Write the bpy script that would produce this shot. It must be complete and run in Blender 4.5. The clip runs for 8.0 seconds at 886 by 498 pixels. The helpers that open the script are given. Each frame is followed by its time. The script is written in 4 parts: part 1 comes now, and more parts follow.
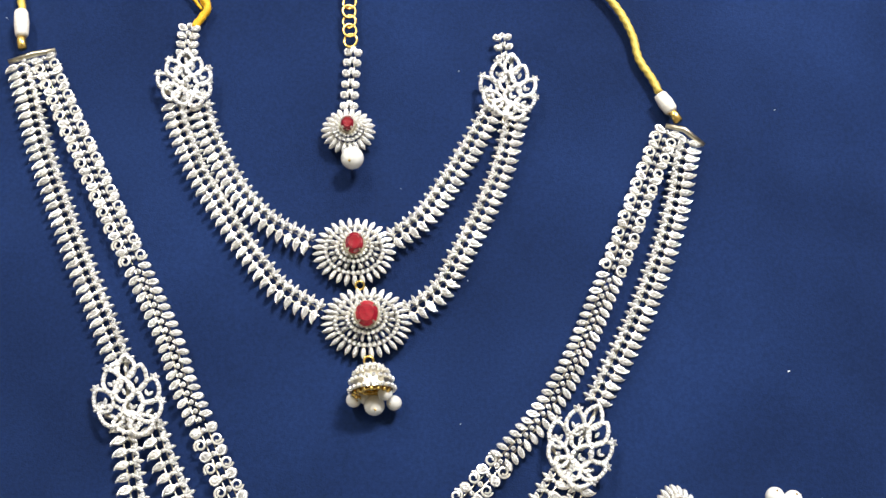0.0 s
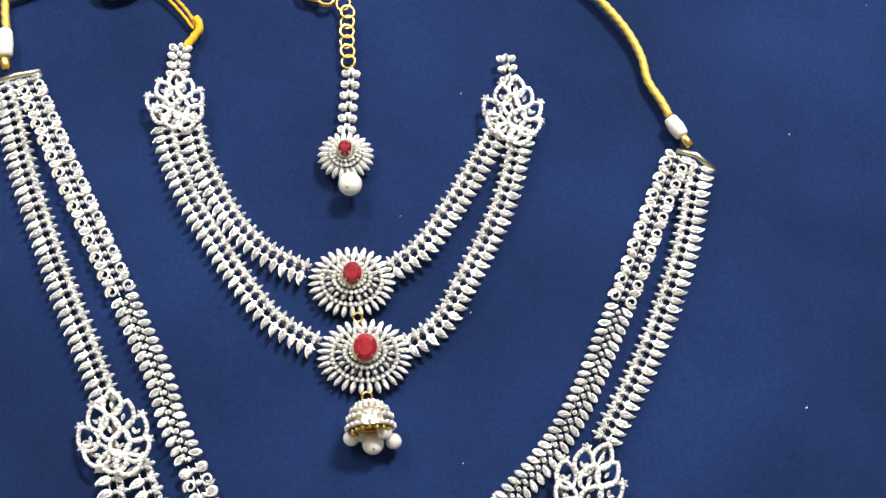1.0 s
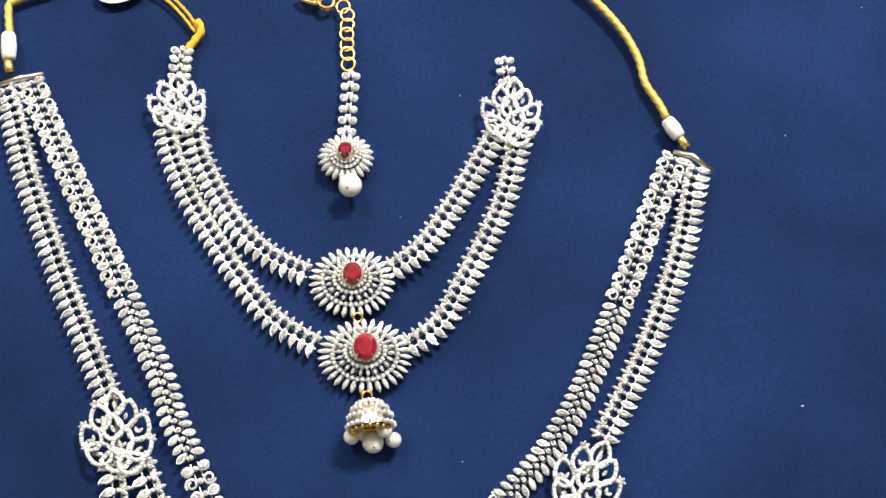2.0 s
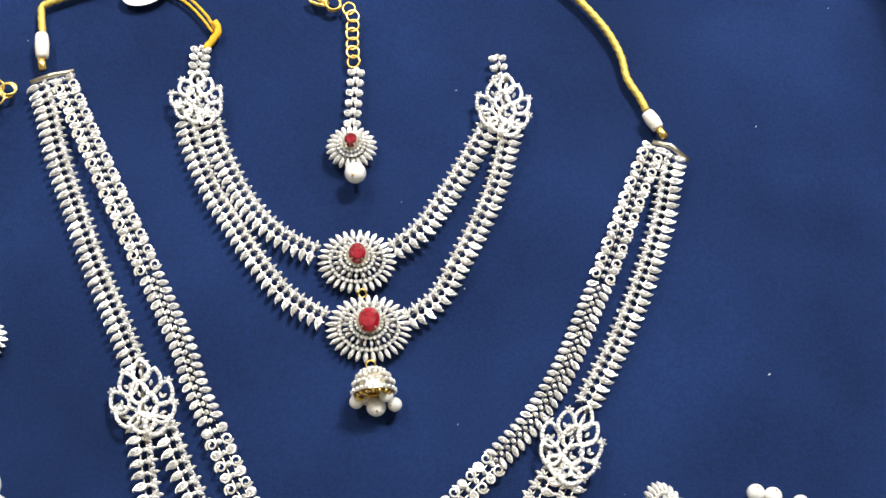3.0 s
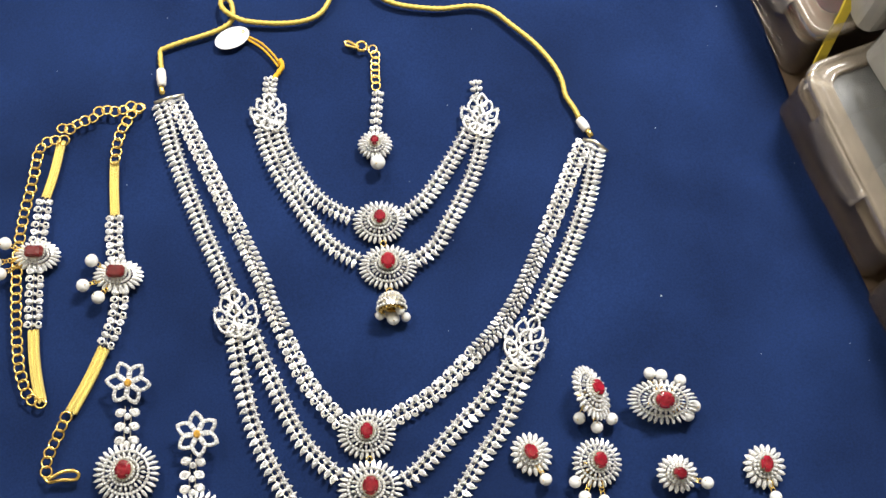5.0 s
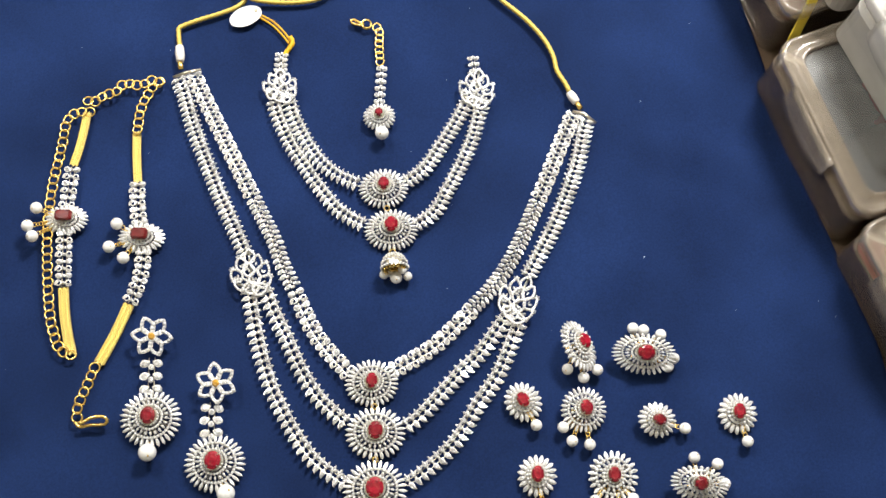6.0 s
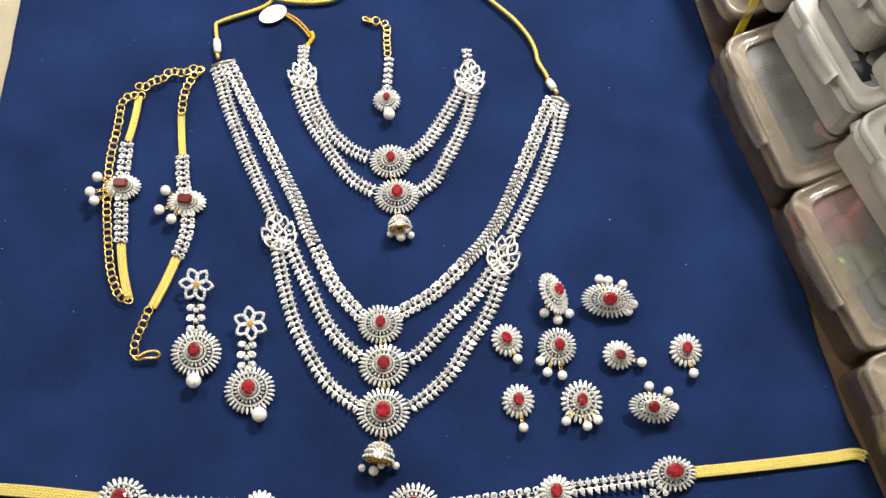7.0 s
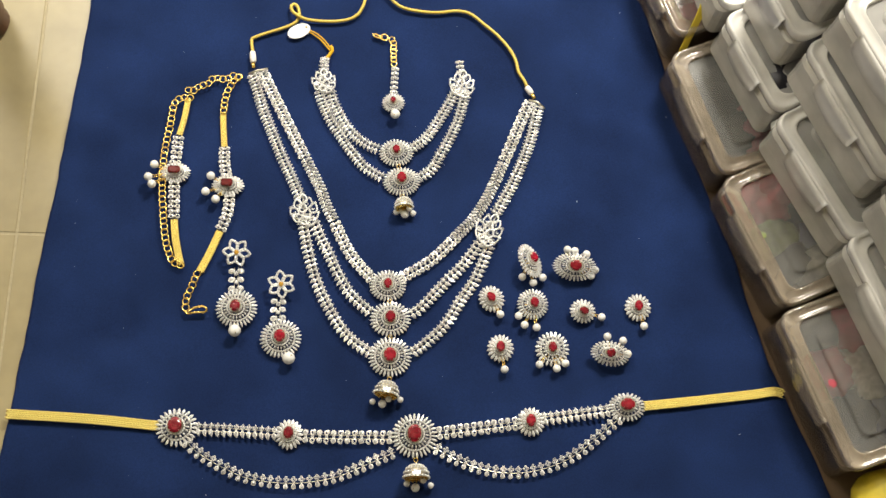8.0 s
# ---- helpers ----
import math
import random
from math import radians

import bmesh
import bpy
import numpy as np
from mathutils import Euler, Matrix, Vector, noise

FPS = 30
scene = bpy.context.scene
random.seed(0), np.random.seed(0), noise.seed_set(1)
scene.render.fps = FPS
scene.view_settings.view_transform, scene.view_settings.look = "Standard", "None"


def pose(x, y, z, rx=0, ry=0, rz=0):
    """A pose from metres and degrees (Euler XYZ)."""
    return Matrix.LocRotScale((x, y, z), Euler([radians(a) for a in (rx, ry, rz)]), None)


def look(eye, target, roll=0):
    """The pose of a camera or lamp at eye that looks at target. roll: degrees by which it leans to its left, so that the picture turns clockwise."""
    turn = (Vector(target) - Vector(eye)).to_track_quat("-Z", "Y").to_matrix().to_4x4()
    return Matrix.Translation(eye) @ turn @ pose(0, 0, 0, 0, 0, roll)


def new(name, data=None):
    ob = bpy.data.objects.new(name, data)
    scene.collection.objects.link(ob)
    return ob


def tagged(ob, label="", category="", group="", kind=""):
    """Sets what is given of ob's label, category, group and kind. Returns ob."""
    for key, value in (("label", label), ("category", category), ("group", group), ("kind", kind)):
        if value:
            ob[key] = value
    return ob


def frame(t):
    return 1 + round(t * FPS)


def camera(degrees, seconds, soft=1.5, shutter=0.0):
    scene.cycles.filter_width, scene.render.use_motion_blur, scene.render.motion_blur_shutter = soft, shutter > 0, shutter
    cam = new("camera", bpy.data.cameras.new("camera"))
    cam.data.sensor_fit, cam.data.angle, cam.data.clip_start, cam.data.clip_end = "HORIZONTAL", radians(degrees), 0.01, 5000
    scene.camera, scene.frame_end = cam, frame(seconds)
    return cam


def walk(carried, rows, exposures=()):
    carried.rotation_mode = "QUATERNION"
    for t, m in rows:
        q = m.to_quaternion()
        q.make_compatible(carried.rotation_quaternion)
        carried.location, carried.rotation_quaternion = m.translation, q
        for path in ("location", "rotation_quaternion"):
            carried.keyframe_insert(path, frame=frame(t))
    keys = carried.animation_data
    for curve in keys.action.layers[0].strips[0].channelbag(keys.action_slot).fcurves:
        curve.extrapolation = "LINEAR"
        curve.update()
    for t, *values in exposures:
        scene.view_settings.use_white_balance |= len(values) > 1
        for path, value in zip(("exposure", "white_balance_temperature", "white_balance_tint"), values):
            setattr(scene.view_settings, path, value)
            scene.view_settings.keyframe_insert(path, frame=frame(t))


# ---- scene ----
cam = camera(40.0, 8.0, soft=1.5)
ROWS = [
    (0, 0.0266, -0.1129, 0.4982, 16.01, -0.83, 1.41),
    (0.5, 0.0246, -0.1040, 0.4847, 16.13, -1.03, 1.41),
    (1, 0.0229, -0.1022, 0.4782, 16.87, -1.18, 1.37),
    (2.5, 0.0253, -0.1092, 0.4935, 16.98, -0.96, 1.31),
    (3, 0.0285, -0.1232, 0.5248, 16.75, -0.69, 1.40),
    (3.5, 0.0299, -0.1332, 0.5558, 16.80, -0.42, 1.42),
    (4, 0.0297, -0.1521, 0.6202, 16.84, -0.39, 1.54),
    (4.5, 0.0382, -0.1971, 0.6984, 17.90, 0.24, 1.16),
    (6, 0.0488, -0.2553, 0.8126, 16.45, 0.54, 1.31),
    (6.5, 0.0504, -0.2667, 0.8499, 15.54, 0.55, 1.36),
    (7, 0.0537, -0.3091, 0.9622, 15.26, 0.50, 1.48),
    (7.5, 0.0494, -0.3554, 1.0831, 15.04, 0.02, 1.55),
    (8, 0.0529, -0.4038, 1.1590, 15.99, 0.03, 1.63),
]
walk(cam, [(t, pose(x, y, z, rx, ry, rz)) for t, x, y, z, rx, ry, rz in ROWS],
     exposures=[(0.0, -0.12, 6500, 10), (4.5, -0.13, 6500, 10), (6.5, -0.10, 6550, 10), (7.25, -0.2, 6800, 9), (8.0, -0.36, 7200, 8)])


# ---- world and light ----
world = bpy.data.worlds.new("world")
scene.world = world
world.use_nodes = True
world.node_tree.nodes["Background"].inputs[0].default_value = (0.75, 0.85, 1.0, 1)
world.node_tree.nodes["Background"].inputs[1].default_value = 0.2


def area_lamp(name, eye, target, sx, sy, watts, colour):
    data = bpy.data.lights.new(name, "AREA")
    data.shape, data.size, data.size_y, data.energy, data.color = "RECTANGLE", sx, sy, watts, colour
    ob = new(name, data)
    ob.matrix_world = look(eye, target)
    return ob


# Added unseen lamps, hung low for falloff; the panel brightens the boxes.
area_lamp("added_tube_light", (-0.75, 1.15, 1.50), (-0.75, 1.15, 0), 0.12, 1.2, 28, (1.0, 0.985, 0.95))
area_lamp("added_panel_light", (0.62, 1.15, 1.50), (0.62, 1.15, 0), 0.5, 0.3, 69, (1.0, 0.98, 0.94))


# ---- materials ----
def material(name, colour, rough=0.5, metal=0.0, vary=0.0, scale=200.0, bump=0.0, bump_scale=400.0, coat=0.0, ior=1.5, spread=0.0, sheen=0.0, stain=0.0, stain_scale=6.0, spec=0.5):
    """A principled surface with grain, larger stains, relief and a spread between pieces."""
    m = bpy.data.materials.new(name)
    m.use_nodes = True
    nt = m.node_tree
    b = nt.nodes["Principled BSDF"]
    b.inputs["Roughness"].default_value, b.inputs["Metallic"].default_value = rough, metal
    b.inputs["IOR"].default_value, b.inputs["Coat Weight"].default_value = ior, coat
    b.inputs["Sheen Weight"].default_value, b.inputs["Specular IOR Level"].default_value = sheen, spec
    tc = nt.nodes.new("ShaderNodeTexCoord")
    geo = nt.nodes.new("ShaderNodeNewGeometry")
    grain = nt.nodes.new("ShaderNodeTexNoise")
    grain.inputs["Scale"].default_value, grain.inputs["Detail"].default_value = scale, 4
    nt.links.new(geo.outputs["Position"], grain.inputs["Vector"])
    big = nt.nodes.new("ShaderNodeTexNoise")
    big.inputs["Scale"].default_value, big.inputs["Detail"].default_value = stain_scale, 3
    nt.links.new(geo.outputs["Position"], big.inputs["Vector"])
    info = nt.nodes.new("ShaderNodeObjectInfo")
    val = None
    for out, amount in ((grain.outputs["Fac"], vary), (big.outputs["Fac"], stain), (info.outputs["Random"], spread)):
        r = nt.nodes.new("ShaderNodeMapRange")
        r.inputs["To Min"].default_value, r.inputs["To Max"].default_value = 1 - amount, 1 + amount
        if amount and out is not info.outputs["Random"]:
            r.inputs["From Min"].default_value, r.inputs["From Max"].default_value = 0.3, 0.7
        nt.links.new(out, r.inputs["Value"])
        if val is None:
            val = r.outputs["Result"]
        else:
            mul = nt.nodes.new("ShaderNodeMath")
            mul.operation = "MULTIPLY"
            nt.links.new(val, mul.inputs[0])
            nt.links.new(r.outputs["Result"], mul.inputs[1])
            val = mul.outputs[0]
    mix = nt.nodes.new("ShaderNodeVectorMath")
    mix.operation = "SCALE"
    mix.inputs[0].default_value = colour
    nt.links.new(val, mix.inputs["Scale"])
    nt.links.new(mix.outputs[0], b.inputs["Base Color"])
    if bump:
        n = nt.nodes.new("ShaderNodeTexNoise")
        n.inputs["Scale"].default_value, n.inputs["Detail"].default_value = bump_scale, 3
        nt.links.new(geo.outputs["Position"], n.inputs["Vector"])
        bp = nt.nodes.new("ShaderNodeBump")
        bp.inputs["Strength"].default_value, bp.inputs["Distance"].default_value = bump, 0.0004
        nt.links.new(n.outputs["Fac"], bp.inputs["Height"])
        nt.links.new(bp.outputs["Normal"], b.inputs["Normal"])
    return m


def facets(m, scale, strength):
    """Many tiny sparkling facets on a stone or bright-cut metal."""
    nt = m.node_tree
    geo = nt.nodes.new("ShaderNodeNewGeometry")
    vor = nt.nodes.new("ShaderNodeTexVoronoi")
    vor.inputs["Scale"].default_value = scale
    bp = nt.nodes.new("ShaderNodeBump")
    bp.inputs["Strength"].default_value, bp.inputs["Distance"].default_value = strength, 0.0005
    nt.links.new(geo.outputs["Position"], vor.inputs["Vector"])
    nt.links.new(vor.outputs["Distance"], bp.inputs["Height"])
    nt.links.new(bp.outputs["Normal"], nt.nodes["Principled BSDF"].inputs["Normal"])


def clear_plastic(name, colour, see=0.5, rough=0.3, tint=(0.97, 0.95, 0.92)):
    """Milky translucent plastic: part of the light goes straight through."""
    m = material(name, colour, rough=rough, vary=0.08, scale=30, stain=0.2, stain_scale=18, bump=0.2, bump_scale=60)
    nt = m.node_tree
    b, out = nt.nodes["Principled BSDF"], nt.nodes["Material Output"]
    tr = nt.nodes.new("ShaderNodeBsdfTransparent")
    tr.inputs["Color"].default_value = (*tint, 1)
    mix = nt.nodes.new("ShaderNodeMixShader")
    mix.inputs["Fac"].default_value = see
    back = nt.nodes.new("ShaderNodeBsdfTranslucent")
    back.inputs["Color"].default_value = (*colour, 1)
    milk = nt.nodes.new("ShaderNodeMixShader")
    milk.inputs["Fac"].default_value = 0.12
    nt.links.new(b.outputs[0], milk.inputs[1])
    nt.links.new(back.outputs[0], milk.inputs[2])
    nt.links.new(milk.outputs[0], mix.inputs[1])
    nt.links.new(tr.outputs[0], mix.inputs[2])
    gl = nt.nodes.new("ShaderNodeBsdfGlossy")
    gl.inputs["Roughness"].default_value = 0.18
    fr = nt.nodes.new("ShaderNodeFresnel")
    fr.inputs["IOR"].default_value = 1.65
    top = nt.nodes.new("ShaderNodeMixShader")
    nt.links.new(fr.outputs[0], top.inputs["Fac"])
    nt.links.new(mix.outputs[0], top.inputs[1])
    nt.links.new(gl.outputs[0], top.inputs[2])
    nt.links.new(top.outputs[0], out.inputs["Surface"])
    return m


CLOTH = material("navy_cotton", (0.0096, 0.0236, 0.087), rough=0.95, vary=0.16, scale=700, stain=0.26, stain_scale=11, bump=0.35, bump_scale=1600, spec=0.12)
STONE = material("white_zircon", (0.94, 0.95, 0.97), rough=0.14, metal=0.34, ior=1.9, spread=0.14, vary=0.10, scale=500)
# table greyer than the crown, standing in for the stone's darker reflections
CORE = material("zircon_table", (0.88, 0.90, 0.93), rough=0.12, metal=0.68, spread=0.22, vary=0.15, scale=700)
# Setting metal twice: darker tone for shaded gaps, lighter for lit rims.
SILVER = material("shade_toned_rhodium", (0.56, 0.52, 0.42), rough=0.30, metal=1.0, vary=0.12, scale=600, bump=0.2, bump_scale=900)
SILVER_LIT = material("lit_rim_rhodium", (0.88, 0.86, 0.82), rough=0.30, metal=0.50, vary=0.15, scale=700, bump=0.2, bump_scale=900)
GOLD = material("yellow_gold_plate", (0.82, 0.58, 0.18), rough=0.25, metal=0.95, vary=0.10, scale=500, bump=0.15, bump_scale=900)
# darker gold that paints the shade in the gaps of the weave
BAND_GAP = material("gap_shade_gold", (0.46, 0.31, 0.06), rough=0.5, metal=0.6)
BAND = material("woven_gold_band", (0.97, 0.87, 0.40), rough=0.34, metal=0.55, vary=0.12, scale=700)
RUBY = material("ruby_red_stone", (0.25, 0.005, 0.018), rough=0.09, ior=1.77, coat=0.0, spread=0.2, vary=0.35, scale=260)
# Brighter copies of the same white stones, to lighten the discs.
STONE_LIT = material("lit_white_zircon", (0.95, 0.95, 0.96), rough=0.14, metal=0.0, ior=2.0, spread=0.10, vary=0.08, scale=500)
CORE_LIT = material("lit_zircon_table", (0.92, 0.94, 0.96), rough=0.13, metal=0.25, ior=2.0, spread=0.15, vary=0.12, scale=700)
facets(STONE_LIT, 1000, 0.8)
facets(CORE_LIT, 1500, 0.9)
facets(RUBY, 330, 0.9)
facets(STONE, 1000, 0.8)
facets(CORE, 1500, 1.0)
GARNET = material("dark_red_stone", (0.13, 0.008, 0.010), rough=0.10, ior=1.75, vary=0.3, scale=250)
CITRINE = material("amber_stone", (0.55, 0.30, 0.04), rough=0.08, ior=1.7, coat=0.4)
PEARL = material("white_pearl", (0.82, 0.82, 0.81), rough=0.22, coat=0.6, vary=0.05, scale=120, spread=0.05)
CORD = material("golden_silk_cord", (0.66, 0.49, 0.10), rough=0.45, metal=0.25, vary=0.2, scale=1500, bump=0.5, bump_scale=2500)
THREAD = material("yellow_cotton_thread", (0.75, 0.42, 0.01), rough=0.7, vary=0.2, scale=1500)
WHITE_BEAD = material("silver_wrap", (0.84, 0.81, 0.76), rough=0.45, metal=0.0, vary=0.1, scale=800)
PAPER = material("white_card", (0.82, 0.84, 0.88), rough=0.5, vary=0.03, scale=200)
TILE = material("beige_floor_tile", (0.37, 0.31, 0.18), rough=0.32, vary=0.05, scale=60, stain=0.14, stain_scale=7, spread=0.04)
GROUT = material("tile_grout", (0.45, 0.39, 0.26), rough=0.8, vary=0.1, scale=200)
CARD = material("brown_cardboard", (0.13, 0.085, 0.05), rough=0.75, vary=0.1, scale=90, stain=0.2, stain_scale=14)
# tone of the unseen walls, set for how much fill they bounce
WALL = material("bounce_wall", (0.62, 0.60, 0.56), rough=0.8, vary=0.03, scale=30, stain=0.04, stain_scale=3)
CEIL = material("white_ceiling", (0.82, 0.82, 0.80), rough=0.85, vary=0.02, scale=30)
PLASTIC = clear_plastic("milky_box_plastic", (0.97, 0.95, 0.90), see=0.40, rough=0.2)
LID = clear_plastic("clear_lid_plastic", (0.90, 0.91, 0.90), see=0.80, rough=0.10)
# milkier copy of the lid, to brighten the upper rows
LID_MILKY = clear_plastic("milky_lid_plastic", (0.97, 0.97, 0.96), see=0.64, rough=0.10)
RIM = clear_plastic("frosted_rim_plastic", (0.98, 0.97, 0.94), see=0.28, rough=0.12)
# Brown copies for the floor row: the stack's shade put into the plastic.
PLASTIC_SHADED = clear_plastic("shade_toned_box_plastic", (0.66, 0.50, 0.38), see=0.80, rough=0.2)
RIM_SHADED = clear_plastic("shade_toned_rim_plastic", (0.78, 0.66, 0.52), see=0.66, rough=0.12)
PINK = material("pink_packet", (0.62, 0.10, 0.14), rough=0.4, vary=0.2, scale=120)
DARK = material("dark_packet", (0.022, 0.022, 0.032), rough=0.45, vary=0.3, scale=150)
GREEN = material("green_packet", (0.30, 0.38, 0.12), rough=0.45, vary=0.25, scale=150)
BLUE = material("blue_packet", (0.12, 0.14, 0.34), rough=0.4, vary=0.25, scale=150)
GREY = material("grey_packet", (0.88, 0.88, 0.87), rough=0.25, vary=0.25, scale=150)
YELLOW = material("yellow_strap", (0.72, 0.56, 0.05), rough=0.5, vary=0.08, scale=150)
DARK_BROWN = material("dark_brown_surface", (0.09, 0.035, 0.02), rough=0.4, vary=0.25, scale=60)
LINT = material("white_lint", (0.8, 0.8, 0.8), rough=0.9)
# glow for the bodies of the added, unseen lamps
GLOW = bpy.data.materials.new("added_lamp_glow")
GLOW.use_nodes = True
GLOW.node_tree.nodes["Principled BSDF"].inputs["Emission Color"].default_value = (1, 0.97, 0.92, 1)
GLOW.node_tree.nodes["Principled BSDF"].inputs["Emission Strength"].default_value = 6

# ---- mesh tools ----
V = Vector
ORIGIN = {}


class Shape:
    """Vertices and faces gathered for one mesh."""

    def __init__(self):
        self.v, self.f, self.m, self.slot = [], [], [], 0

    def add(self, verts, faces):
        n = len(self.v)
        self.v += [V(p) for p in verts]
        self.f += [[i + n for i in f] for f in faces]
        self.m += [self.slot] * len(faces)

    def tube(self, pts, r, n=8, closed=False, ridge=0.0, twist=0.0, lobes=4):
        pts = [V(p) for p in pts]
        k = len(pts)
        rings, run, up = [], 0.0, None
        for i, p in enumerate(pts):
            a = pts[(i - 1) % k] if closed or i else p
            b = pts[(i + 1) % k] if closed or i < k - 1 else p
            t = (b - a).normalized()
            side = t.cross(V((0, 0, 1)))
            if side.length < 0.05:
                side = t.cross(V((0, 1, 0)))
            side.normalize()
            up = side.cross(t)
            if i:
                run += (p - pts[i - 1]).length
            rr = r[i] if isinstance(r, (list, tuple)) else r
            for j in range(n):
                a = 2 * math.pi * j / n
                q = rr * (1 + ridge * math.cos(lobes * a - twist * run))
                rings.append(p + side * (q * math.cos(a)) + up * (q * math.sin(a)))
        faces = []
        for i in range(k if closed else k - 1):
            for j in range(n):
                u, w = i * n, ((i + 1) % k) * n
                faces.append((u + j, u + (j + 1) % n, w + (j + 1) % n, w + j))
        if not closed:
            faces.append(tuple(range(n))[::-1])
            faces.append(tuple(range((k - 1) * n, k * n)))
        self.add(rings, faces)

    def ball(self, c, r, seg=10, rows=6, squash=(1, 1, 1)):
        c = V(c)
        verts = [c + V((0, 0, r * squash[2]))]
        for i in range(1, rows):
            a = math.pi * i / rows
            for j in range(seg):
                b = 2 * math.pi * j / seg
                verts.append(c + V((r * squash[0] * math.sin(a) * math.cos(b), r * squash[1] * math.sin(a) * math.sin(b), r * squash[2] * math.cos(a))))
        verts.append(c - V((0, 0, r * squash[2])))
        faces = [(0, 1 + j, 1 + (j + 1) % seg) for j in range(seg)]
        for i in range(rows - 2):
            for j in range(seg):
                u = 1 + i * seg
                faces.append((u + j, u + seg + j, u + seg + (j + 1) % seg, u + (j + 1) % seg))
        u = 1 + (rows - 2) * seg
        faces += [(u + j, len(verts) - 1, u + (j + 1) % seg) for j in range(seg)]
        self.add(verts, faces)

    def prism(self, outline, m, z0, z1, taper=1.0):
        """A prism of an outline in the plane of the frame m."""
        n = len(outline)
        verts = [m @ V((x, y, z0)) for x, y in outline] + [m @ V((x * taper, y * taper, z1)) for x, y in outline]
        faces = [(i, (i + 1) % n, n + (i + 1) % n, n + i) for i in range(n)]
        self.add(verts, faces + [tuple(range(n, 2 * n)), tuple(range(n))[::-1]])

    def mesh(self, name, mats, smooth=False):
        me = bpy.data.meshes.new(name)
        me.from_pydata([tuple(p) for p in self.v], [], self.f)
        for m in mats:
            me.materials.append(m)
        if len(mats) > 1:
            me.polygons.foreach_set("material_index", self.m)
        if smooth:
            me.polygons.foreach_set("use_smooth", [True] * len(me.polygons))
        me.update()
        return me


def thing(name, at, label, category, group=""):
    ob = new(name)
    ob.empty_display_size = 0.01
    ob.location = at
    ORIGIN[ob.name] = V(at)
    return tagged(ob, label, category, group)


def hang(ob, parent, at):
    """Put ob under its parent with its origin at a place of the world."""
    ORIGIN[ob.name] = V(at)
    if parent:
        ob.parent = parent
        ob.location = V(at) - ORIGIN[parent.name]
    else:
        ob.location = at
    return ob


def part(name, shape, mat, parent, label="", smooth=False):
    lo = V([min(p[i] for p in shape.v) for i in range(3)])
    hi = V([max(p[i] for p in shape.v) for i in range(3)])
    c = V(((lo.x + hi.x) / 2, (lo.y + hi.y) / 2, lo.z))
    shape.v = [p - c for p in shape.v]
    ob = hang(new(name, shape.mesh(name, mat if isinstance(mat, tuple) else [mat], smooth)), parent, c)
    if label:
        tagged(ob, label)
    return ob


def piece(name, me, mat_unused, parent, m):
    """A small repeated piece on shared mesh data, at the world pose m."""
    ob = new(name, me)
    ob.parent = parent
    base = ORIGIN[parent.name]
    ob.matrix_basis = Matrix.Translation(-base) @ m
    return ob


def basis(at, along, normal):
    """A frame at a place: y along, z near the normal."""
    y = V(along).normalized()
    z = V(normal)
    x = y.cross(z).normalized()
    z = x.cross(y).normalized()
    m = Matrix((x, y, z)).transposed().to_4x4()
    m.translation = at
    return m


def smooth_path(pts, step):
    """Even steps along a smooth line through the points."""
    pts = [V((*p, 0)) if len(p) == 2 else V(p) for p in pts]
    ext = [pts[0] * 2 - pts[1]] + pts + [pts[-1] * 2 - pts[-2]]
    fine = []
    for i in range(1, len(ext) - 2):
        a, b, c, d = ext[i - 1:i + 3]
        for k in range(24):
            t = k / 24
            fine.append(0.5 * (2 * b + (c - a) * t + (2 * a - 5 * b + 4 * c - d) * t * t + (3 * b - a - 3 * c + d) * t ** 3))
    fine.append(pts[-1])
    total = sum((fine[i + 1] - fine[i]).length for i in range(len(fine) - 1))
    n = max(2, round(total / step))
    out, run, i, seg = [], 0.0, 0, 0.0
    for k in range(n + 1):
        want = total * k / n
        while i < len(fine) - 2 and run + (fine[i + 1] - fine[i]).length < want:
            run += (fine[i + 1] - fine[i]).length
            i += 1
        d = (fine[i + 1] - fine[i])
        out.append(fine[i] + d * min(1, max(0, (want - run) / max(d.length, 1e-9))))
    return out


# ---- cut stones, unit sized: width in x, length in y, height in z ----
def outline_marquise(n=5):
    ts = [-1 + 2 * i / n for i in range(n + 1)]
    right = [(0.5 * (1 - t * t) ** 0.8, 0.5 * t) for t in ts]
    return right + [(-x, y) for x, y in right[-2:0:-1]]


def outline_round(n=8):
    return [(0.5 * math.cos(2 * math.pi * i / n), 0.5 * math.sin(2 * math.pi * i / n)) for i in range(n)]


def outline_pear():
    return [(0, -0.5), (0.28, -0.38), (0.46, -0.12), (0.40, 0.12), (0.2, 0.34), (0, 0.5), (-0.2, 0.34), (-0.40, 0.12), (-0.46, -0.12), (-0.28, -0.38)]


def outline_star():
    return [((0.5 if i % 2 == 0 else 0.24) * math.sin(math.pi * i / 4), (0.5 if i % 2 == 0 else 0.24) * math.cos(math.pi * i / 4)) for i in range(8)][::-1]


def outline_paisley(hand):
    """A plump drop whose tip curls to one hand."""
    pts = [(0, -0.5), (0.27, -0.43), (0.45, -0.22), (0.46, 0.02), (0.34, 0.22), (0.26, 0.36), (0.34, 0.50), (0.10, 0.43), (-0.14, 0.32), (-0.36, 0.14), (-0.46, -0.08), (-0.42, -0.28), (-0.24, -0.44)]
    return pts if hand > 0 else [(-x, y) for x, y in pts[::-1]]


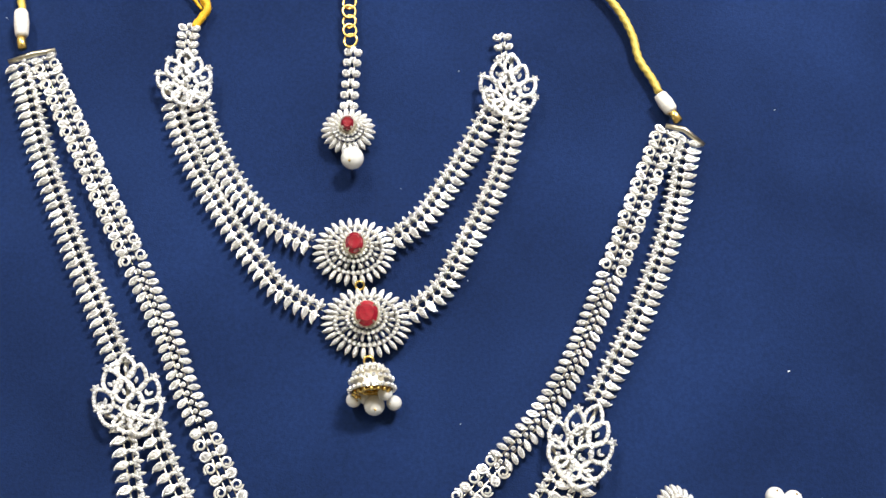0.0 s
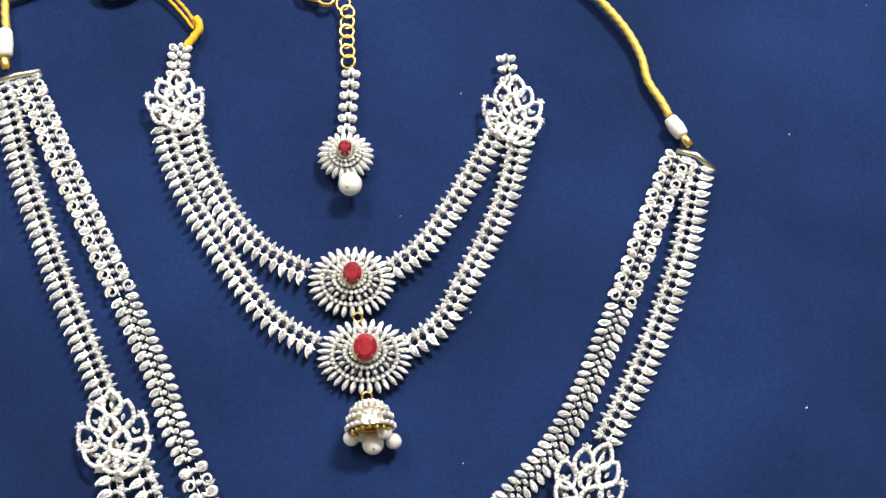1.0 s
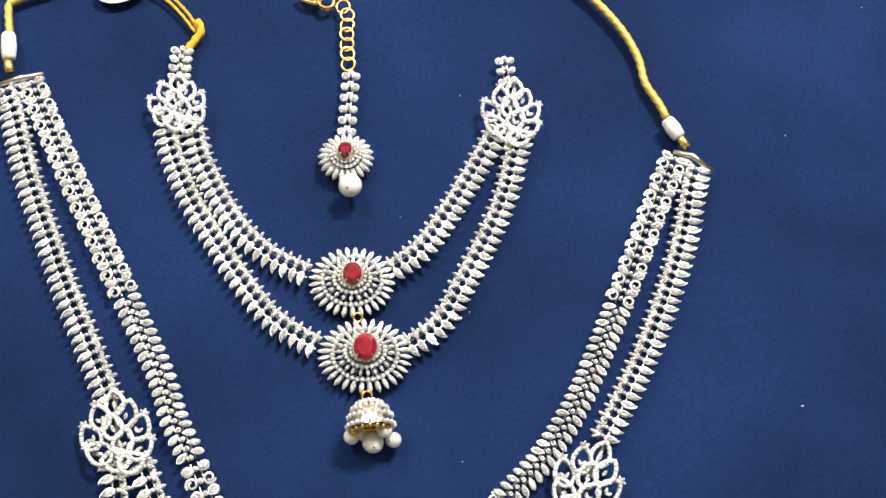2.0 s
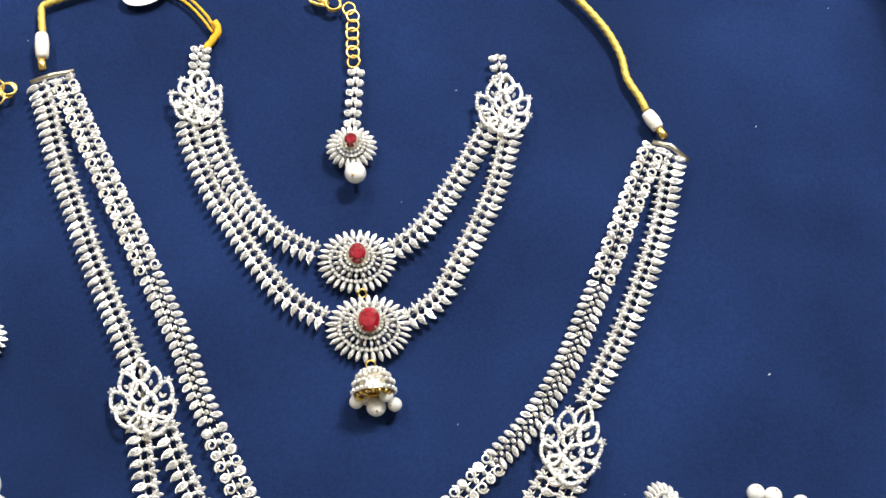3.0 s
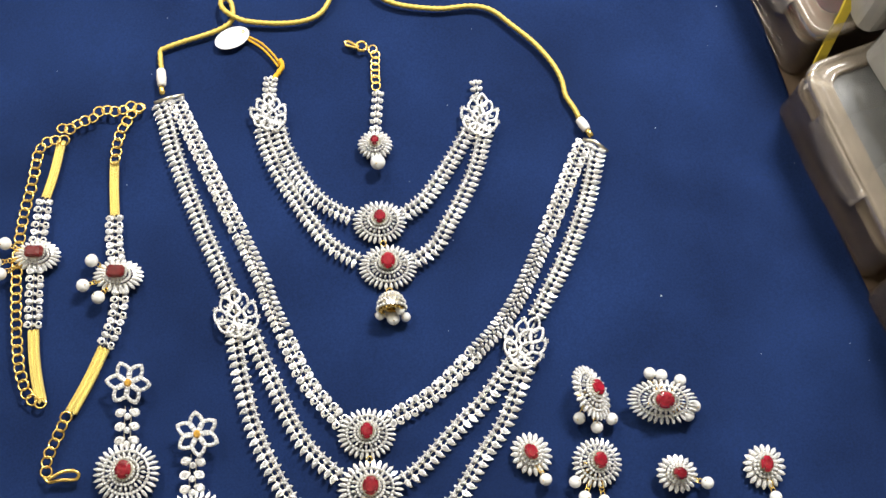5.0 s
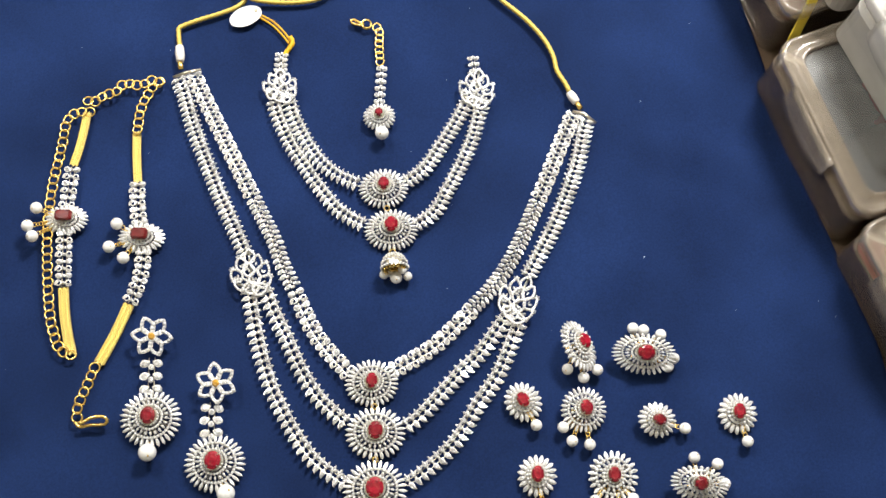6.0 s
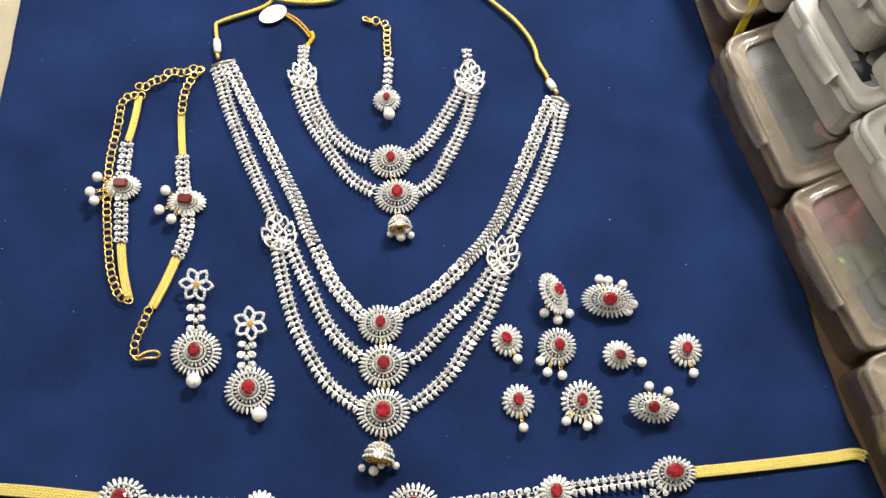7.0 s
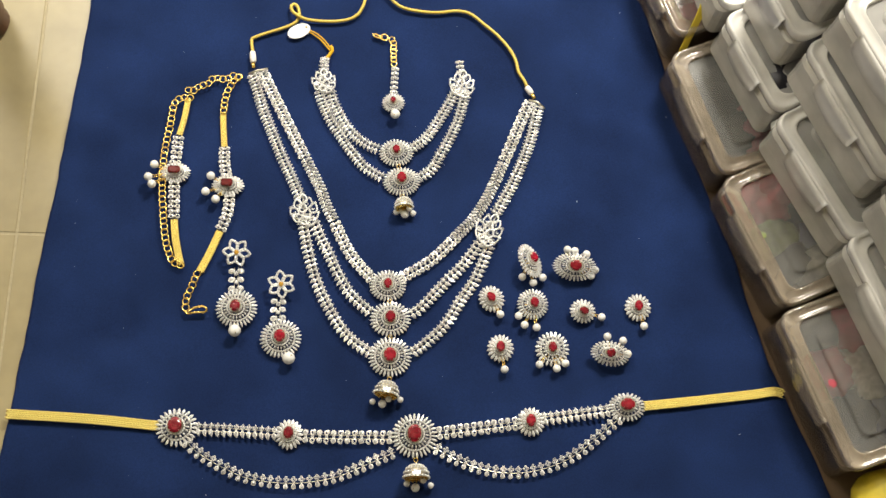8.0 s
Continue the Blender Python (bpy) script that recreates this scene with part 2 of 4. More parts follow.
def cut(name, outline, mat, table=0.55, girdle=0.5):
    s = Shape()
    n = len(outline)
    core = mat if not isinstance(mat, tuple) else None
    verts = [(x, y, 0) for x, y in outline] + [(x, y, girdle) for x, y in outline]
    half = [((outline[i][0] + outline[(i + 1) % n][0]) / 2 * table * 1.06, (outline[i][1] + outline[(i + 1) % n][1]) / 2 * table * 1.06) for i in range(n)]
    verts += [(x, y, 1) for x, y in half]
    faces = []
    for i in range(n):
        j = (i + 1) % n
        faces += [(i, j, n + j, n + i), (n + i, n + j, 2 * n + i), (n + j, 2 * n + j, 2 * n + i)]
    s.add(verts, faces)
    s.slot = 0 if core else 1
    s.f.append(list(range(2 * n, 3 * n)))
    s.m.append(s.slot)
    return s.mesh(name, [mat] if core else mat)


OUT = {"marquise": outline_marquise(), "round": outline_round(), "pear": outline_pear(), "star": outline_star(), "paisley": outline_paisley(1), "paisley_turned": outline_paisley(-1)}
CUT = {k: cut(k + "_stone", o, (STONE, CORE), table=0.66) for k, o in OUT.items()}
CUT_LIT = {k: cut(k + "_lit_stone", o, (STONE_LIT, CORE_LIT), table=0.66) for k, o in OUT.items()}
CUT_RUBY = cut("oval_ruby", outline_round(14), RUBY, table=0.62, girdle=0.45)
CUT_RECT = cut("emerald_cut_ruby", [(-0.5, -0.3), (-0.36, -0.5), (0.36, -0.5), (0.5, -0.3), (0.5, 0.3), (0.36, 0.5), (-0.36, 0.5), (-0.5, 0.3)], GARNET, table=0.7)
CUT_AMBER = cut("amber_cut", outline_round(10), CITRINE)


bead_shape = Shape()
bead_shape.ball((0, 0, 0), 0.0012, 8, 5)
BEAD = bead_shape.mesh("gold_bead", [GOLD], True)


def set_stone(jobs, shape, kind, m, w, l, h, bezel=1.0, cuts=CUT):
    """Note a stone and build its bezel, in the lit metal tone, into the setting."""
    old, shape.slot = shape.slot, 1
    shape.prism([(x * w * bezel, y * l * bezel) for x, y in OUT[kind]], m, -h * 0.4, h * 0.50, 0.94)
    shape.slot = old
    jobs.append((cuts[kind], m @ Matrix.Diagonal((w * 0.80, l * 0.84, h, 1))))


def put_stones(jobs, parent):
    for me, m in jobs:
        piece("stone", me, None, parent, m)


# ---- jewellery parts ----
def strand(owner, path, width, pitch, kind="leaf", side=1, z=0.0022, name="strand"):
    """A flat chain of set stones along a path. side: on which hand the large leaves lie."""
    pts = smooth_path(path, pitch)
    s, jobs = Shape(), []
    h = 0.0016
    for i in range(len(pts) - 1):
        c = (pts[i] + pts[i + 1]) / 2
        t = (pts[i + 1] - pts[i]).normalized()
        n = V((-t.y, t.x, 0)) * side
        c = c + V((0, 0, z + random.uniform(-0.0002, 0.0004)))
        lean = V((random.uniform(-0.28, 0.28), random.uniform(-0.28, 0.28), 1))
        q = pitch
        if kind == "leaf":
            # a curled leaf on one side, a three-pointed sprig on the other, a bead between
            leaf = "paisley" if side > 0 else "paisley_turned"
            set_stone(jobs, s, leaf, basis(c + n * (0.27 * width) + t * (0.04 * q), n + t * 0.08, lean), q * 0.76, width * 0.54, h)
            for lean_t, reach, long in ((-0.75, 0.26, 0.26), (0.0, 0.33, 0.34), (0.75, 0.26, 0.26)):
                d = (-n + t * lean_t).normalized()
                set_stone(jobs, s, "marquise", basis(c - n * (0.10 * width) + d * (reach * 0.62 * width), d, lean), q * 0.33, width * long * 1.12, h * 0.9)
            set_stone(jobs, s, "round", basis(c - n * (0.05 * width), t, lean), q * 0.36, q * 0.36, h * 0.9)
        elif kind == "drop":
            for u, v in ((-0.42, 0.0), (-0.26, 0.25), (-0.26, -0.25), (-0.10, 0.0)):
                set_stone(jobs, s, "round", basis(c + n * (u * width) + t * (v * q), t, lean), q * 0.36, q * 0.36, h * 0.8)
            set_stone(jobs, s, "paisley_turned" if side < 0 else "paisley", basis(c + n * (0.24 * width), -n + t * 0.35, lean), q * 0.66, width * 0.46, h)
        elif kind == "vine":
            for u in (1, -1):
                set_stone(jobs, s, "pear", basis(c + n * (u * 0.26 * width), -n * u - t * 0.40, lean), q * 0.74, width * 0.46, h)
            set_stone(jobs, s, "round", basis(c + t * (0.3 * q), t, lean), q * 0.52, q * 0.52, h * 0.9)
        elif i % 2:
            # a pair of open scrolls
            s.slot = 1
            for u in (1, -1):
                o = c + n * (u * 0.29 * width)
                coil = []
                for k in range(17):
                    a = 0.5 + u * 2 * math.pi * 1.35 * k / 16
                    r = width * (0.205 - 0.125 * k / 16)
                    coil.append(o + (n * (u * math.cos(a)) + t * math.sin(a)) * r)
                s.tube(coil, 0.040 * width, 5)
            s.slot = 0
            set_stone(jobs, s, "round", basis(c, t, lean), q * 0.46, q * 0.46, h)
        else:
            for u in (1, -1):
                set_stone(jobs, s, "pear", basis(c + n * (u * 0.26 * width), -n * u + t * 0.35, lean), q * 0.92, width * 0.44, h)
            set_stone(jobs, s, "round", basis(c, t, lean), q * 0.42, q * 0.42, h)
    for off in ((0.0,) if kind == "drop" else (-0.12, 0.12)):
        line = []
        for i, p in enumerate(pts):
            t = (pts[min(i + 1, len(pts) - 1)] - pts[max(i - 1, 0)]).normalized()
            line.append(p + V((-t.y, t.x, 0)) * (off * width) + V((0, 0, z - 0.0012)))
        s.tube(line, 0.00034, 5)
    ob = part(name, s, (SILVER, SILVER_LIT), owner)
    put_stones(jobs, ob)
    return ob


def disc(owner, at, size, gem, gem_shift=(0, 0), dome=0.006, z=0.002, style="big", pose_m=None, name="pendant", rect=False, petals=28, spin=0.0, label=""):
    """A domed flower of rings of stones round a red stone."""
    W, H = size[0] / 2, size[1] / 2
    base = Matrix.Translation((at[0], at[1], z)) @ (pose_m or Matrix())
    turn = Matrix.Rotation(spin, 4, "Z")

    def point(rho, a, lift=0.0):
        k = 1 - rho
        p = V((gem_shift[0] * k + rho * W * math.cos(a), gem_shift[1] * k + rho * H * math.sin(a), dome * (0.5 + 0.5 * math.cos(math.pi * min(rho, 1.0))) + lift))
        return base @ (turn @ p)

    def spot(rho, a, lift=0.0):
        p = point(rho, a, lift)
        out = (point(rho + 0.02, a) - point(rho - 0.02, a)).normalized()
        side = (point(rho, a + 0.02) - point(rho, a - 0.02)).normalized()
        return p, out, out.cross(side)

    s, jobs = Shape(), []
    R = (W + H) / 2

    def ring_of(kind, rho, n, wide, long, shift=0.0, rough=0.25):
        for i in range(n):
            a = 2 * math.pi * (i + shift) / n
            p, out, nor = spot(rho, a)
            arc = (point(rho, a + math.pi / n) - point(rho, a - math.pi / n)).length
            span = (point(rho + 0.5 * long, a) - point(rho - 0.5 * long, a)).length if long else arc * wide
            nor = nor + V((random.uniform(-rough, rough), random.uniform(-rough, rough), 0))
            set_stone(jobs, s, kind, basis(p, out, nor), arc * wide, span, 0.0015, 1.04, CUT_LIT)

    def band(rho, r):
        s.slot = 1
        s.tube([point(rho, 2 * math.pi * i / 36, -0.0008) for i in range(36)], r, 6, closed=True)
        s.slot = 0

    if style == "big":
        ring_of("marquise", 0.865, petals + 1, 0.60, 0.31)
        ring_of("round", 0.69, round(petals * 1.3), 0.90, 0)
        ring_of("pear", 0.555, round(petals * 0.72), 0.56, 0.13)
        ring_of("round", 0.42, round(petals * 0.86), 0.96, 0)
        ring_of("round", 0.30, round(petals * 0.66), 0.86, 0)
        for rho in (0.70, 0.41):
            band(rho, 0.026 * R)
        spokes, inner = petals, 0.3
    else:
        ring_of("marquise", 0.79, petals + 1, 0.80, 0.44)
        ring_of("round", 0.50, petals, 0.90, 0)
        ring_of("round", 0.37, round(petals * 0.8), 0.90, 0)
        band(0.49, 0.07 * R)
        band(0.62, 0.03 * R)
        spokes, inner = petals, 0.3
    for i in range(spokes):
        a = 2 * math.pi * i / spokes
        s.tube([point(inner, a, -0.0012), point(0.6, a, -0.0012), point(0.92, a, -0.001)], 0.013 * R, 4)
    # collet under the red stone
    n = 16
    top = [point(0, 0) + base.to_3x3() @ (turn.to_3x3() @ V((gem[0] * 0.54 * math.cos(2 * math.pi * i / n), gem[1] * 0.54 * math.sin(2 * math.pi * i / n), 0.0004))) for i in range(n)]
    low = [point(0.34, 2 * math.pi * i / n, -0.0015) for i in range(n)]
    s.add(top + low, [(i, n + i, n + (i + 1) % n, (i + 1) % n) for i in range(n)] + [tuple(range(n))])
    up = (base.to_3x3() @ V((0, 0, 1))).normalized()
    for i in range(4):
        a = math.pi / 4 + i * math.pi / 2
        c = point(0, 0) + base.to_3x3() @ (turn.to_3x3() @ V((gem[0] * 0.47 * math.cos(a), gem[1] * 0.47 * math.sin(a), 0)))
        s.tube([c, c + up * 0.0020, c + up * 0.0026 + (point(0, 0) - c) * 0.14], 0.00042, 5)
    ob = part(name, s, (SILVER, SILVER_LIT), owner, label)
    put_stones(jobs, ob)
    m = base @ turn @ Matrix.Translation((gem_shift[0], gem_shift[1], dome + 0.0004))
    piece("red_stone", CUT_RECT if rect else CUT_RUBY, None, ob, m @ Matrix.Diagonal((gem[0], gem[1], 0.0028, 1)))
    return ob


def pearl(owner, at, r, z=None, label=""):
    z = r + 0.0004 if z is None else z
    s = Shape()
    s.ball((at[0], at[1], z), r, 20, 12, (1, 1, 0.97))
    ob = part("pearl", s, PEARL, owner, label, smooth=True)
    g = Shape()
    a = random.uniform(0, 6.28)
    d = V((math.cos(a) * 0.5, math.sin(a) * 0.5, 0.75)).normalized()
    g.ball(V((at[0], at[1], z)) + d * r * 0.98, r * 0.13, 6, 4)
    part("pin", g, GOLD, ob, "small gold pin end", smooth=True)
    return ob


def ring_shape(s, c, R, r, flat=0.0, heading=0.0, stretch=1.0, n=14):
    pts = []
    for i in range(n):
        a = 2 * math.pi * i / n
        x, y = R * stretch * math.cos(a), R * math.sin(a)
        pts.append(V(c) + V((x * math.cos(heading) - y * math.sin(heading) * 1, x * math.sin(heading) + y * math.cos(heading), flat * math.sin(a))))
    s.tube(pts, r, 6, closed=True)


def jump_ring(owner, at, R, z, name="jump_ring"):
    s = Shape()
    ring_shape(s, (at[0], at[1], z), R, R * 0.28, 0.0003)
    return part(name, s, GOLD, owner, smooth=True)


def hang_pearl(owner, root, at, r):
    """A pearl on a short gold wire."""
    pearl(owner, at, r)
    a, b = V((*root, 0.003)), V((*at, r))
    d = (b - a)
    s = Shape()
    if d.length > r:
        e = b - d.normalized() * r * 0.9
        k = max(1, round((e - a).length / 0.0022))
        for i in range(k):
            p = a + (e - a) * ((i + 0.5) / k)
            ring_shape(s, p, 0.0013, 0.00038, 0.0006 * (1 if i % 2 else -1), math.atan2(d.y, d.x), 1.15, 9)
        part("gold_link", s, GOLD, owner, smooth=True)


def link_chain(owner, path, R, z=0.0018, name="chain_link"):
    pts = smooth_path(path, R * 1.75)
    for i, p in enumerate(pts):
        t = pts[min(i + 1, len(pts) - 1)] - pts[max(i - 1, 0)]
        s = Shape()
        ring_shape(s, (p.x, p.y, z + (0.0006 if i % 2 else 0)), R, R * 0.22, R * 0.18 * (1 if i % 2 else -1), math.atan2(t.y, t.x), 1.06, 14)
        part(name, s, GOLD, owner, smooth=True)


def woven_band(owner, path, width, z=0.0012, across=6, cell=0.0014):
    """A flat flexible band woven of small raised beads."""
    pts = smooth_path(path, cell)
    s = Shape()
    rows = []
    for i, p in enumerate(pts):
        t = (pts[min(i + 1, len(pts) - 1)] - pts[max(i - 1, 0)]).normalized()
        n = V((-t.y, t.x, 0))
        rows.append((V((p.x, p.y, p.z)), t, n))
    left = [p + n * (width / 2) for p, t, n in rows]
    right = [p - n * (width / 2) for p, t, n in rows]
    k = len(rows)
    verts = [q + V((0, 0, z)) for q in left] + [q + V((0, 0, z)) for q in right] + [q + V((0, 0, 0.0002)) for q in left] + [q + V((0, 0, 0.0002)) for q in right]
    faces = []
    for i in range(k - 1):
        faces += [(i, k + i, k + i + 1, i + 1), (i, i + 1, 2 * k + i + 1, 2 * k + i), (k + i + 1, k + i, 3 * k + i, 3 * k + i + 1)]
    s.add(verts, faces)
    ob = part("gold_band", s, BAND_GAP, owner, "woven yellow gold mesh band")
    s = Shape()
    cw = width / across
    for i in range(k - 1):
        p, t, n = rows[i]
        for j in range(across):
            u = (j + 0.5) * cw - width / 2
            sl = 0.5 if j % 2 else -0.5
            c = p + n * u + t * (cell * (0.5 + 0.25 * (j % 2))) + V((0, 0, z))
            a, b = t * (cell * 0.42), n * (cw * 0.46)
            sk = t * (cell * sl)
            s.add([c - a - b - sk, c + a - b - sk, c + a + b + sk, c - a + b + sk, c + V((0, 0, 0.0010))], [(0, 1, 4), (1, 2, 4), (2, 3, 4), (3, 0, 4)])
    part("bead_weave", s, BAND, ob)
    return ob


def leaf_loop(owner, m, length, width, r, name="leaf"):
    """A pointed leaf-shaped loop set all round with small stones; the tip points to +y."""
    s = Shape()
    half = [(0.0, -0.5), (0.30, -0.42), (0.48, -0.20), (0.47, 0.04), (0.32, 0.27), (0.13, 0.42)]
    pts = [m @ V((x * width, y * length, 0)) for x, y in half + [(0.0, 0.5)] + [(-x, y) for x, y in half[:0:-1]]]
    s.tube(pts, r, 6, closed=True)
    s.slot = 1
    n = max(12, round((length + width) * 2.4 / (r * 2.4)))
    ring = smooth_path(pts + [pts[0]], (length + width) * 2.3 / n)
    for i in range(len(ring) - 1):
        c = (ring[i] + ring[i + 1]) / 2
        b = basis(c + V((0, 0, r * 0.55)), ring[i + 1] - ring[i], V((random.uniform(-0.3, 0.3), random.uniform(-0.3, 0.3), 1)))
        s.prism([(x * r * 2.1, y * r * 2.1) for x, y in OUT["round"]], b, 0, r * 0.80, 0.55)
    return part(name, s, (SILVER_LIT, STONE), owner)


# leaves of the brooch: place, turn and size, fanning up from the foot
LEAVES = ((0.02, 0.84, 0.1, 0.95), (-0.46, 0.50, 0.35, 0.95), (0.40, 0.50, -0.3, 1.0), (-0.80, 0.02, 0.6, 1.0), (-0.08, 0.22, 0.15, 0.95), (0.76, 0.12, -0.5, 1.0),
          (-0.56, -0.42, 0.9, 1.05), (0.24, -0.20, -0.3, 0.95), (0.76, -0.42, -0.8, 1.0), (-0.06, -0.66, 1.4, 1.05), (0.48, -0.76, -1.2, 0.95))


def brooch(owner, at, size, heading, z=0.0030):
    """An openwork fan of stone-set leaves where two strands meet."""
    s = Shape()
    base = Matrix.Translation((at[0], at[1], z)) @ Matrix.Rotation(heading, 4, "Z")
    W, H = size[0] / 2, size[1] / 2
    s.tube([base @ V((0, -H * 0.9, -0.001)), base @ V((0, 0, -0.001)), base @ V((0, H * 0.9, -0.001))], 0.0009, 5)
    s.tube([base @ V((-W * 0.6, -H * 0.3, -0.001)), base @ V((0, -H * 0.5, -0.001)), base @ V((W * 0.6, -H * 0.3, -0.001))], 0.0009, 5)
    ob = part("openwork_brooch", s, SILVER, owner, "openwork silver leaf cluster set with white stones")
    for i, (u, v, a, k) in enumerate(LEAVES):
        a += random.uniform(-0.15, 0.15)
        m = base @ Matrix.Translation((u * W * 0.76, v * H * 0.78, 0.0016 * (1 - u * u) + 0.0005 * (i % 3))) @ Matrix.Rotation(a, 4, "Z") @ pose(0, 0, 0, random.uniform(-8, 8), random.uniform(-10, 10), 0)
        leaf_loop(ob, m, H * 0.56 * k, W * 0.50 * k, 0.00088)
        # a sprig of three small stones inside the leaf
        for q in ((-0.6, 0.6) if i % 2 else (0.0,)):
            b = m @ Matrix.Translation((0, -H * 0.13, 0.0003)) @ Matrix.Rotation(-q, 4, "Z") @ Matrix.Translation((0, H * 0.07, 0))
            piece("stone", CUT["marquise"], None, ob, b @ Matrix.Diagonal((0.0014, 0.0029, 0.0013, 1)))
        if abs(u) > 0.4:
            for q in (-0.30, 0.0, 0.30):
                b = m @ Matrix.Translation((0, H * 0.26 * k, 0)) @ Matrix.Rotation(-q * 3, 4, "Z") @ Matrix.Translation((0, H * 0.06, 0))
                piece("stone", CUT["marquise"], None, ob, b @ Matrix.Diagonal((0.0014, 0.0028, 0.0012, 1)))
    return ob


def lathe(s, m, profile, n=20):
    verts = [m @ V((r * math.cos(2 * math.pi * j / n), r * math.sin(2 * math.pi * j / n), h)) for r, h in profile for j in range(n)]
    faces = [(i * n + j, i * n + (j + 1) % n, (i + 1) * n + (j + 1) % n, (i + 1) * n + j) for i in range(len(profile) - 1) for j in range(n)]
    s.add(verts, faces)


def jhumka(owner, top, foot, width, pearls, ring_at):
    """A bell drop lying on its side, open end with gold beads and pearls."""
    a, b = V((*top, 0)), V((*foot, 0))
    L = (b - a).length
    d = (a - b).normalized()
    R = width / 2
    axis = (d + V((0, 0, -0.13))).normalized()
    m = basis((b.x, b.y, R * 0.95 + 0.001), V((-d.y, d.x, 0)), axis)
    jump_ring(owner, ring_at, 0.0020, 0.0035)
    s, jobs = Shape(), []
    prof = [(R * math.cos(t) ** 0.8, L * math.sin(t)) for t in [i * math.pi / 2 / 8 for i in range(8)]] + [(0.0012, L)]
    lathe(s, m, prof)
    for k, (frac, n) in enumerate(((0.06, 22), (0.28, 20), (0.50, 17), (0.70, 12), (0.86, 8))):
        t = frac * math.pi / 2
        for i in range(n):
            g = 2 * math.pi * (i + 0.5 * (k % 2)) / n
            p = V((R * math.cos(t) ** 0.8 * math.cos(g), R * math.cos(t) ** 0.8 * math.sin(g), L * math.sin(t)))
            nor = V((math.cos(g) * math.cos(t), math.sin(g) * math.cos(t), math.sin(t) * R / L))
            dia = 2 * math.pi * R * math.cos(t) ** 0.8 / n * 0.8
            set_stone(jobs, s, "round", basis(m @ p, m.to_3x3() @ V((-math.sin(g), math.cos(g), 0)), m.to_3x3() @ nor), dia, dia, 0.0011)
    bell = part("bell", s, (SILVER, SILVER_LIT), owner, "small silver bell drop set with white stones")
    put_stones(jobs, bell)
    g = Shape()
    lathe(g, m, [(r * 0.93, h * 0.96) for r, h in prof][::-1])
    part("inner_cup", g, GOLD, bell, "gold lining of the bell", smooth=True)
    for i in range(16):
        t = 2 * math.pi * i / 16
        for k, lift in ((0.8, -0.0005), (0.45, 0.0008)):
            piece("gold_bead", BEAD, None, bell, Matrix.Translation(m @ V((R * k * math.cos(t), R * k * math.sin(t), lift))))
    for x, y, r, z in pearls:
        pearl(owner, (x, y), r, z)


# ---- large structure ----
FLOOR_Z = -0.0095


def slab(name, lo, hi, mat, kind="structure", label="", category=""):
    s = Shape()
    (x0, y0, z0), (x1, y1, z1) = lo, hi
    s.add([(x0, y0, z0), (x1, y0, z0), (x1, y1, z0), (x0, y1, z0), (x0, y0, z1), (x1, y0, z1), (x1, y1, z1), (x0, y1, z1)],
          [(3, 2, 1, 0), (4, 5, 6, 7), (0, 1, 5, 4), (1, 2, 6, 5), (2, 3, 7, 6), (3, 0, 4, 7)])
    ob = part(name, s, mat, None)
    return tagged(ob, label, category, kind=kind)


floor = slab("floor", (-2.0, -2.0, -0.10), (2.0, 2.0, FLOOR_Z - 0.0008), GROUT, label="beige stone tile floor with pale joints", category="floor")
# Unseen walls and ceiling, added to bounce light and fill the reflections.
slab("wall_north", (-2.0, 2.0, -0.1), (2.0, 2.1, 2.7), WALL, label="unseen plain off-white wall, added to bounce light", category="wall")
slab("wall_south", (-2.0, -2.1, -0.1), (2.0, -2.0, 2.7), WALL, label="unseen plain off-white wall, added to bounce light", category="wall")
slab("wall_east", (2.0, -2.1, -0.1), (2.1, 2.1, 2.7), WALL, label="unseen plain off-white wall, added to bounce light", category="wall")
slab("wall_west", (-2.1, -2.1, -0.1), (-2.0, 2.1, 2.7), WALL, label="unseen plain off-white wall, added to bounce light", category="wall")
slab("ceiling", (-2.1, -2.1, 2.7), (2.1, 2.1, 2.8), CEIL, label="unseen white ceiling, added for bounce and reflections", category="ceiling")


# bodies of the two added lamps, both out of view
def added_hanging_lamp(at, sx, sy, label):
    t = thing("added_hanging_light", (at[0], at[1], 1.52), label, "lamp")
    s = Shape()
    for a, b in (((-sx / 2, -sy / 2 - 0.012), (sx / 2, -sy / 2)), ((-sx / 2, sy / 2), (sx / 2, sy / 2 + 0.012)),
                 ((-sx / 2 - 0.012, -sy / 2 - 0.012), (-sx / 2, sy / 2 + 0.012)), ((sx / 2, -sy / 2 - 0.012), (sx / 2 + 0.012, sy / 2 + 0.012))):
        o = [(a[0], a[1]), (b[0], a[1]), (b[0], b[1]), (a[0], b[1])]
        s.prism(o, Matrix.Translation((at[0], at[1], 0)), 1.52, 1.60)
    part("frame", s, CEIL, t)
    s = Shape()
    s.prism([(-sx / 2, -sy / 2), (sx / 2, -sy / 2), (sx / 2, sy / 2), (-sx / 2, sy / 2)], Matrix.Translation((at[0], at[1], 0)), 1.54, 1.555)
    part("diffuser", s, GLOW, t)
    for u in (-0.4, 0.4):
        s = Shape()
        s.tube([(at[0] + u * sx, at[1] + u * sy, 1.59), (at[0] + u * sx, at[1] + u * sy, 2.71)], 0.003, 6)
        part("suspension_wire", s, SILVER, t)


added_hanging_lamp((-0.75, 1.15), 0.12, 1.2, "unseen white tube lamp, added to light the cloth from upper left")
added_hanging_lamp((0.62, 1.15), 0.5, 0.3, "unseen white panel lamp, added to brighten the right side and boxes")

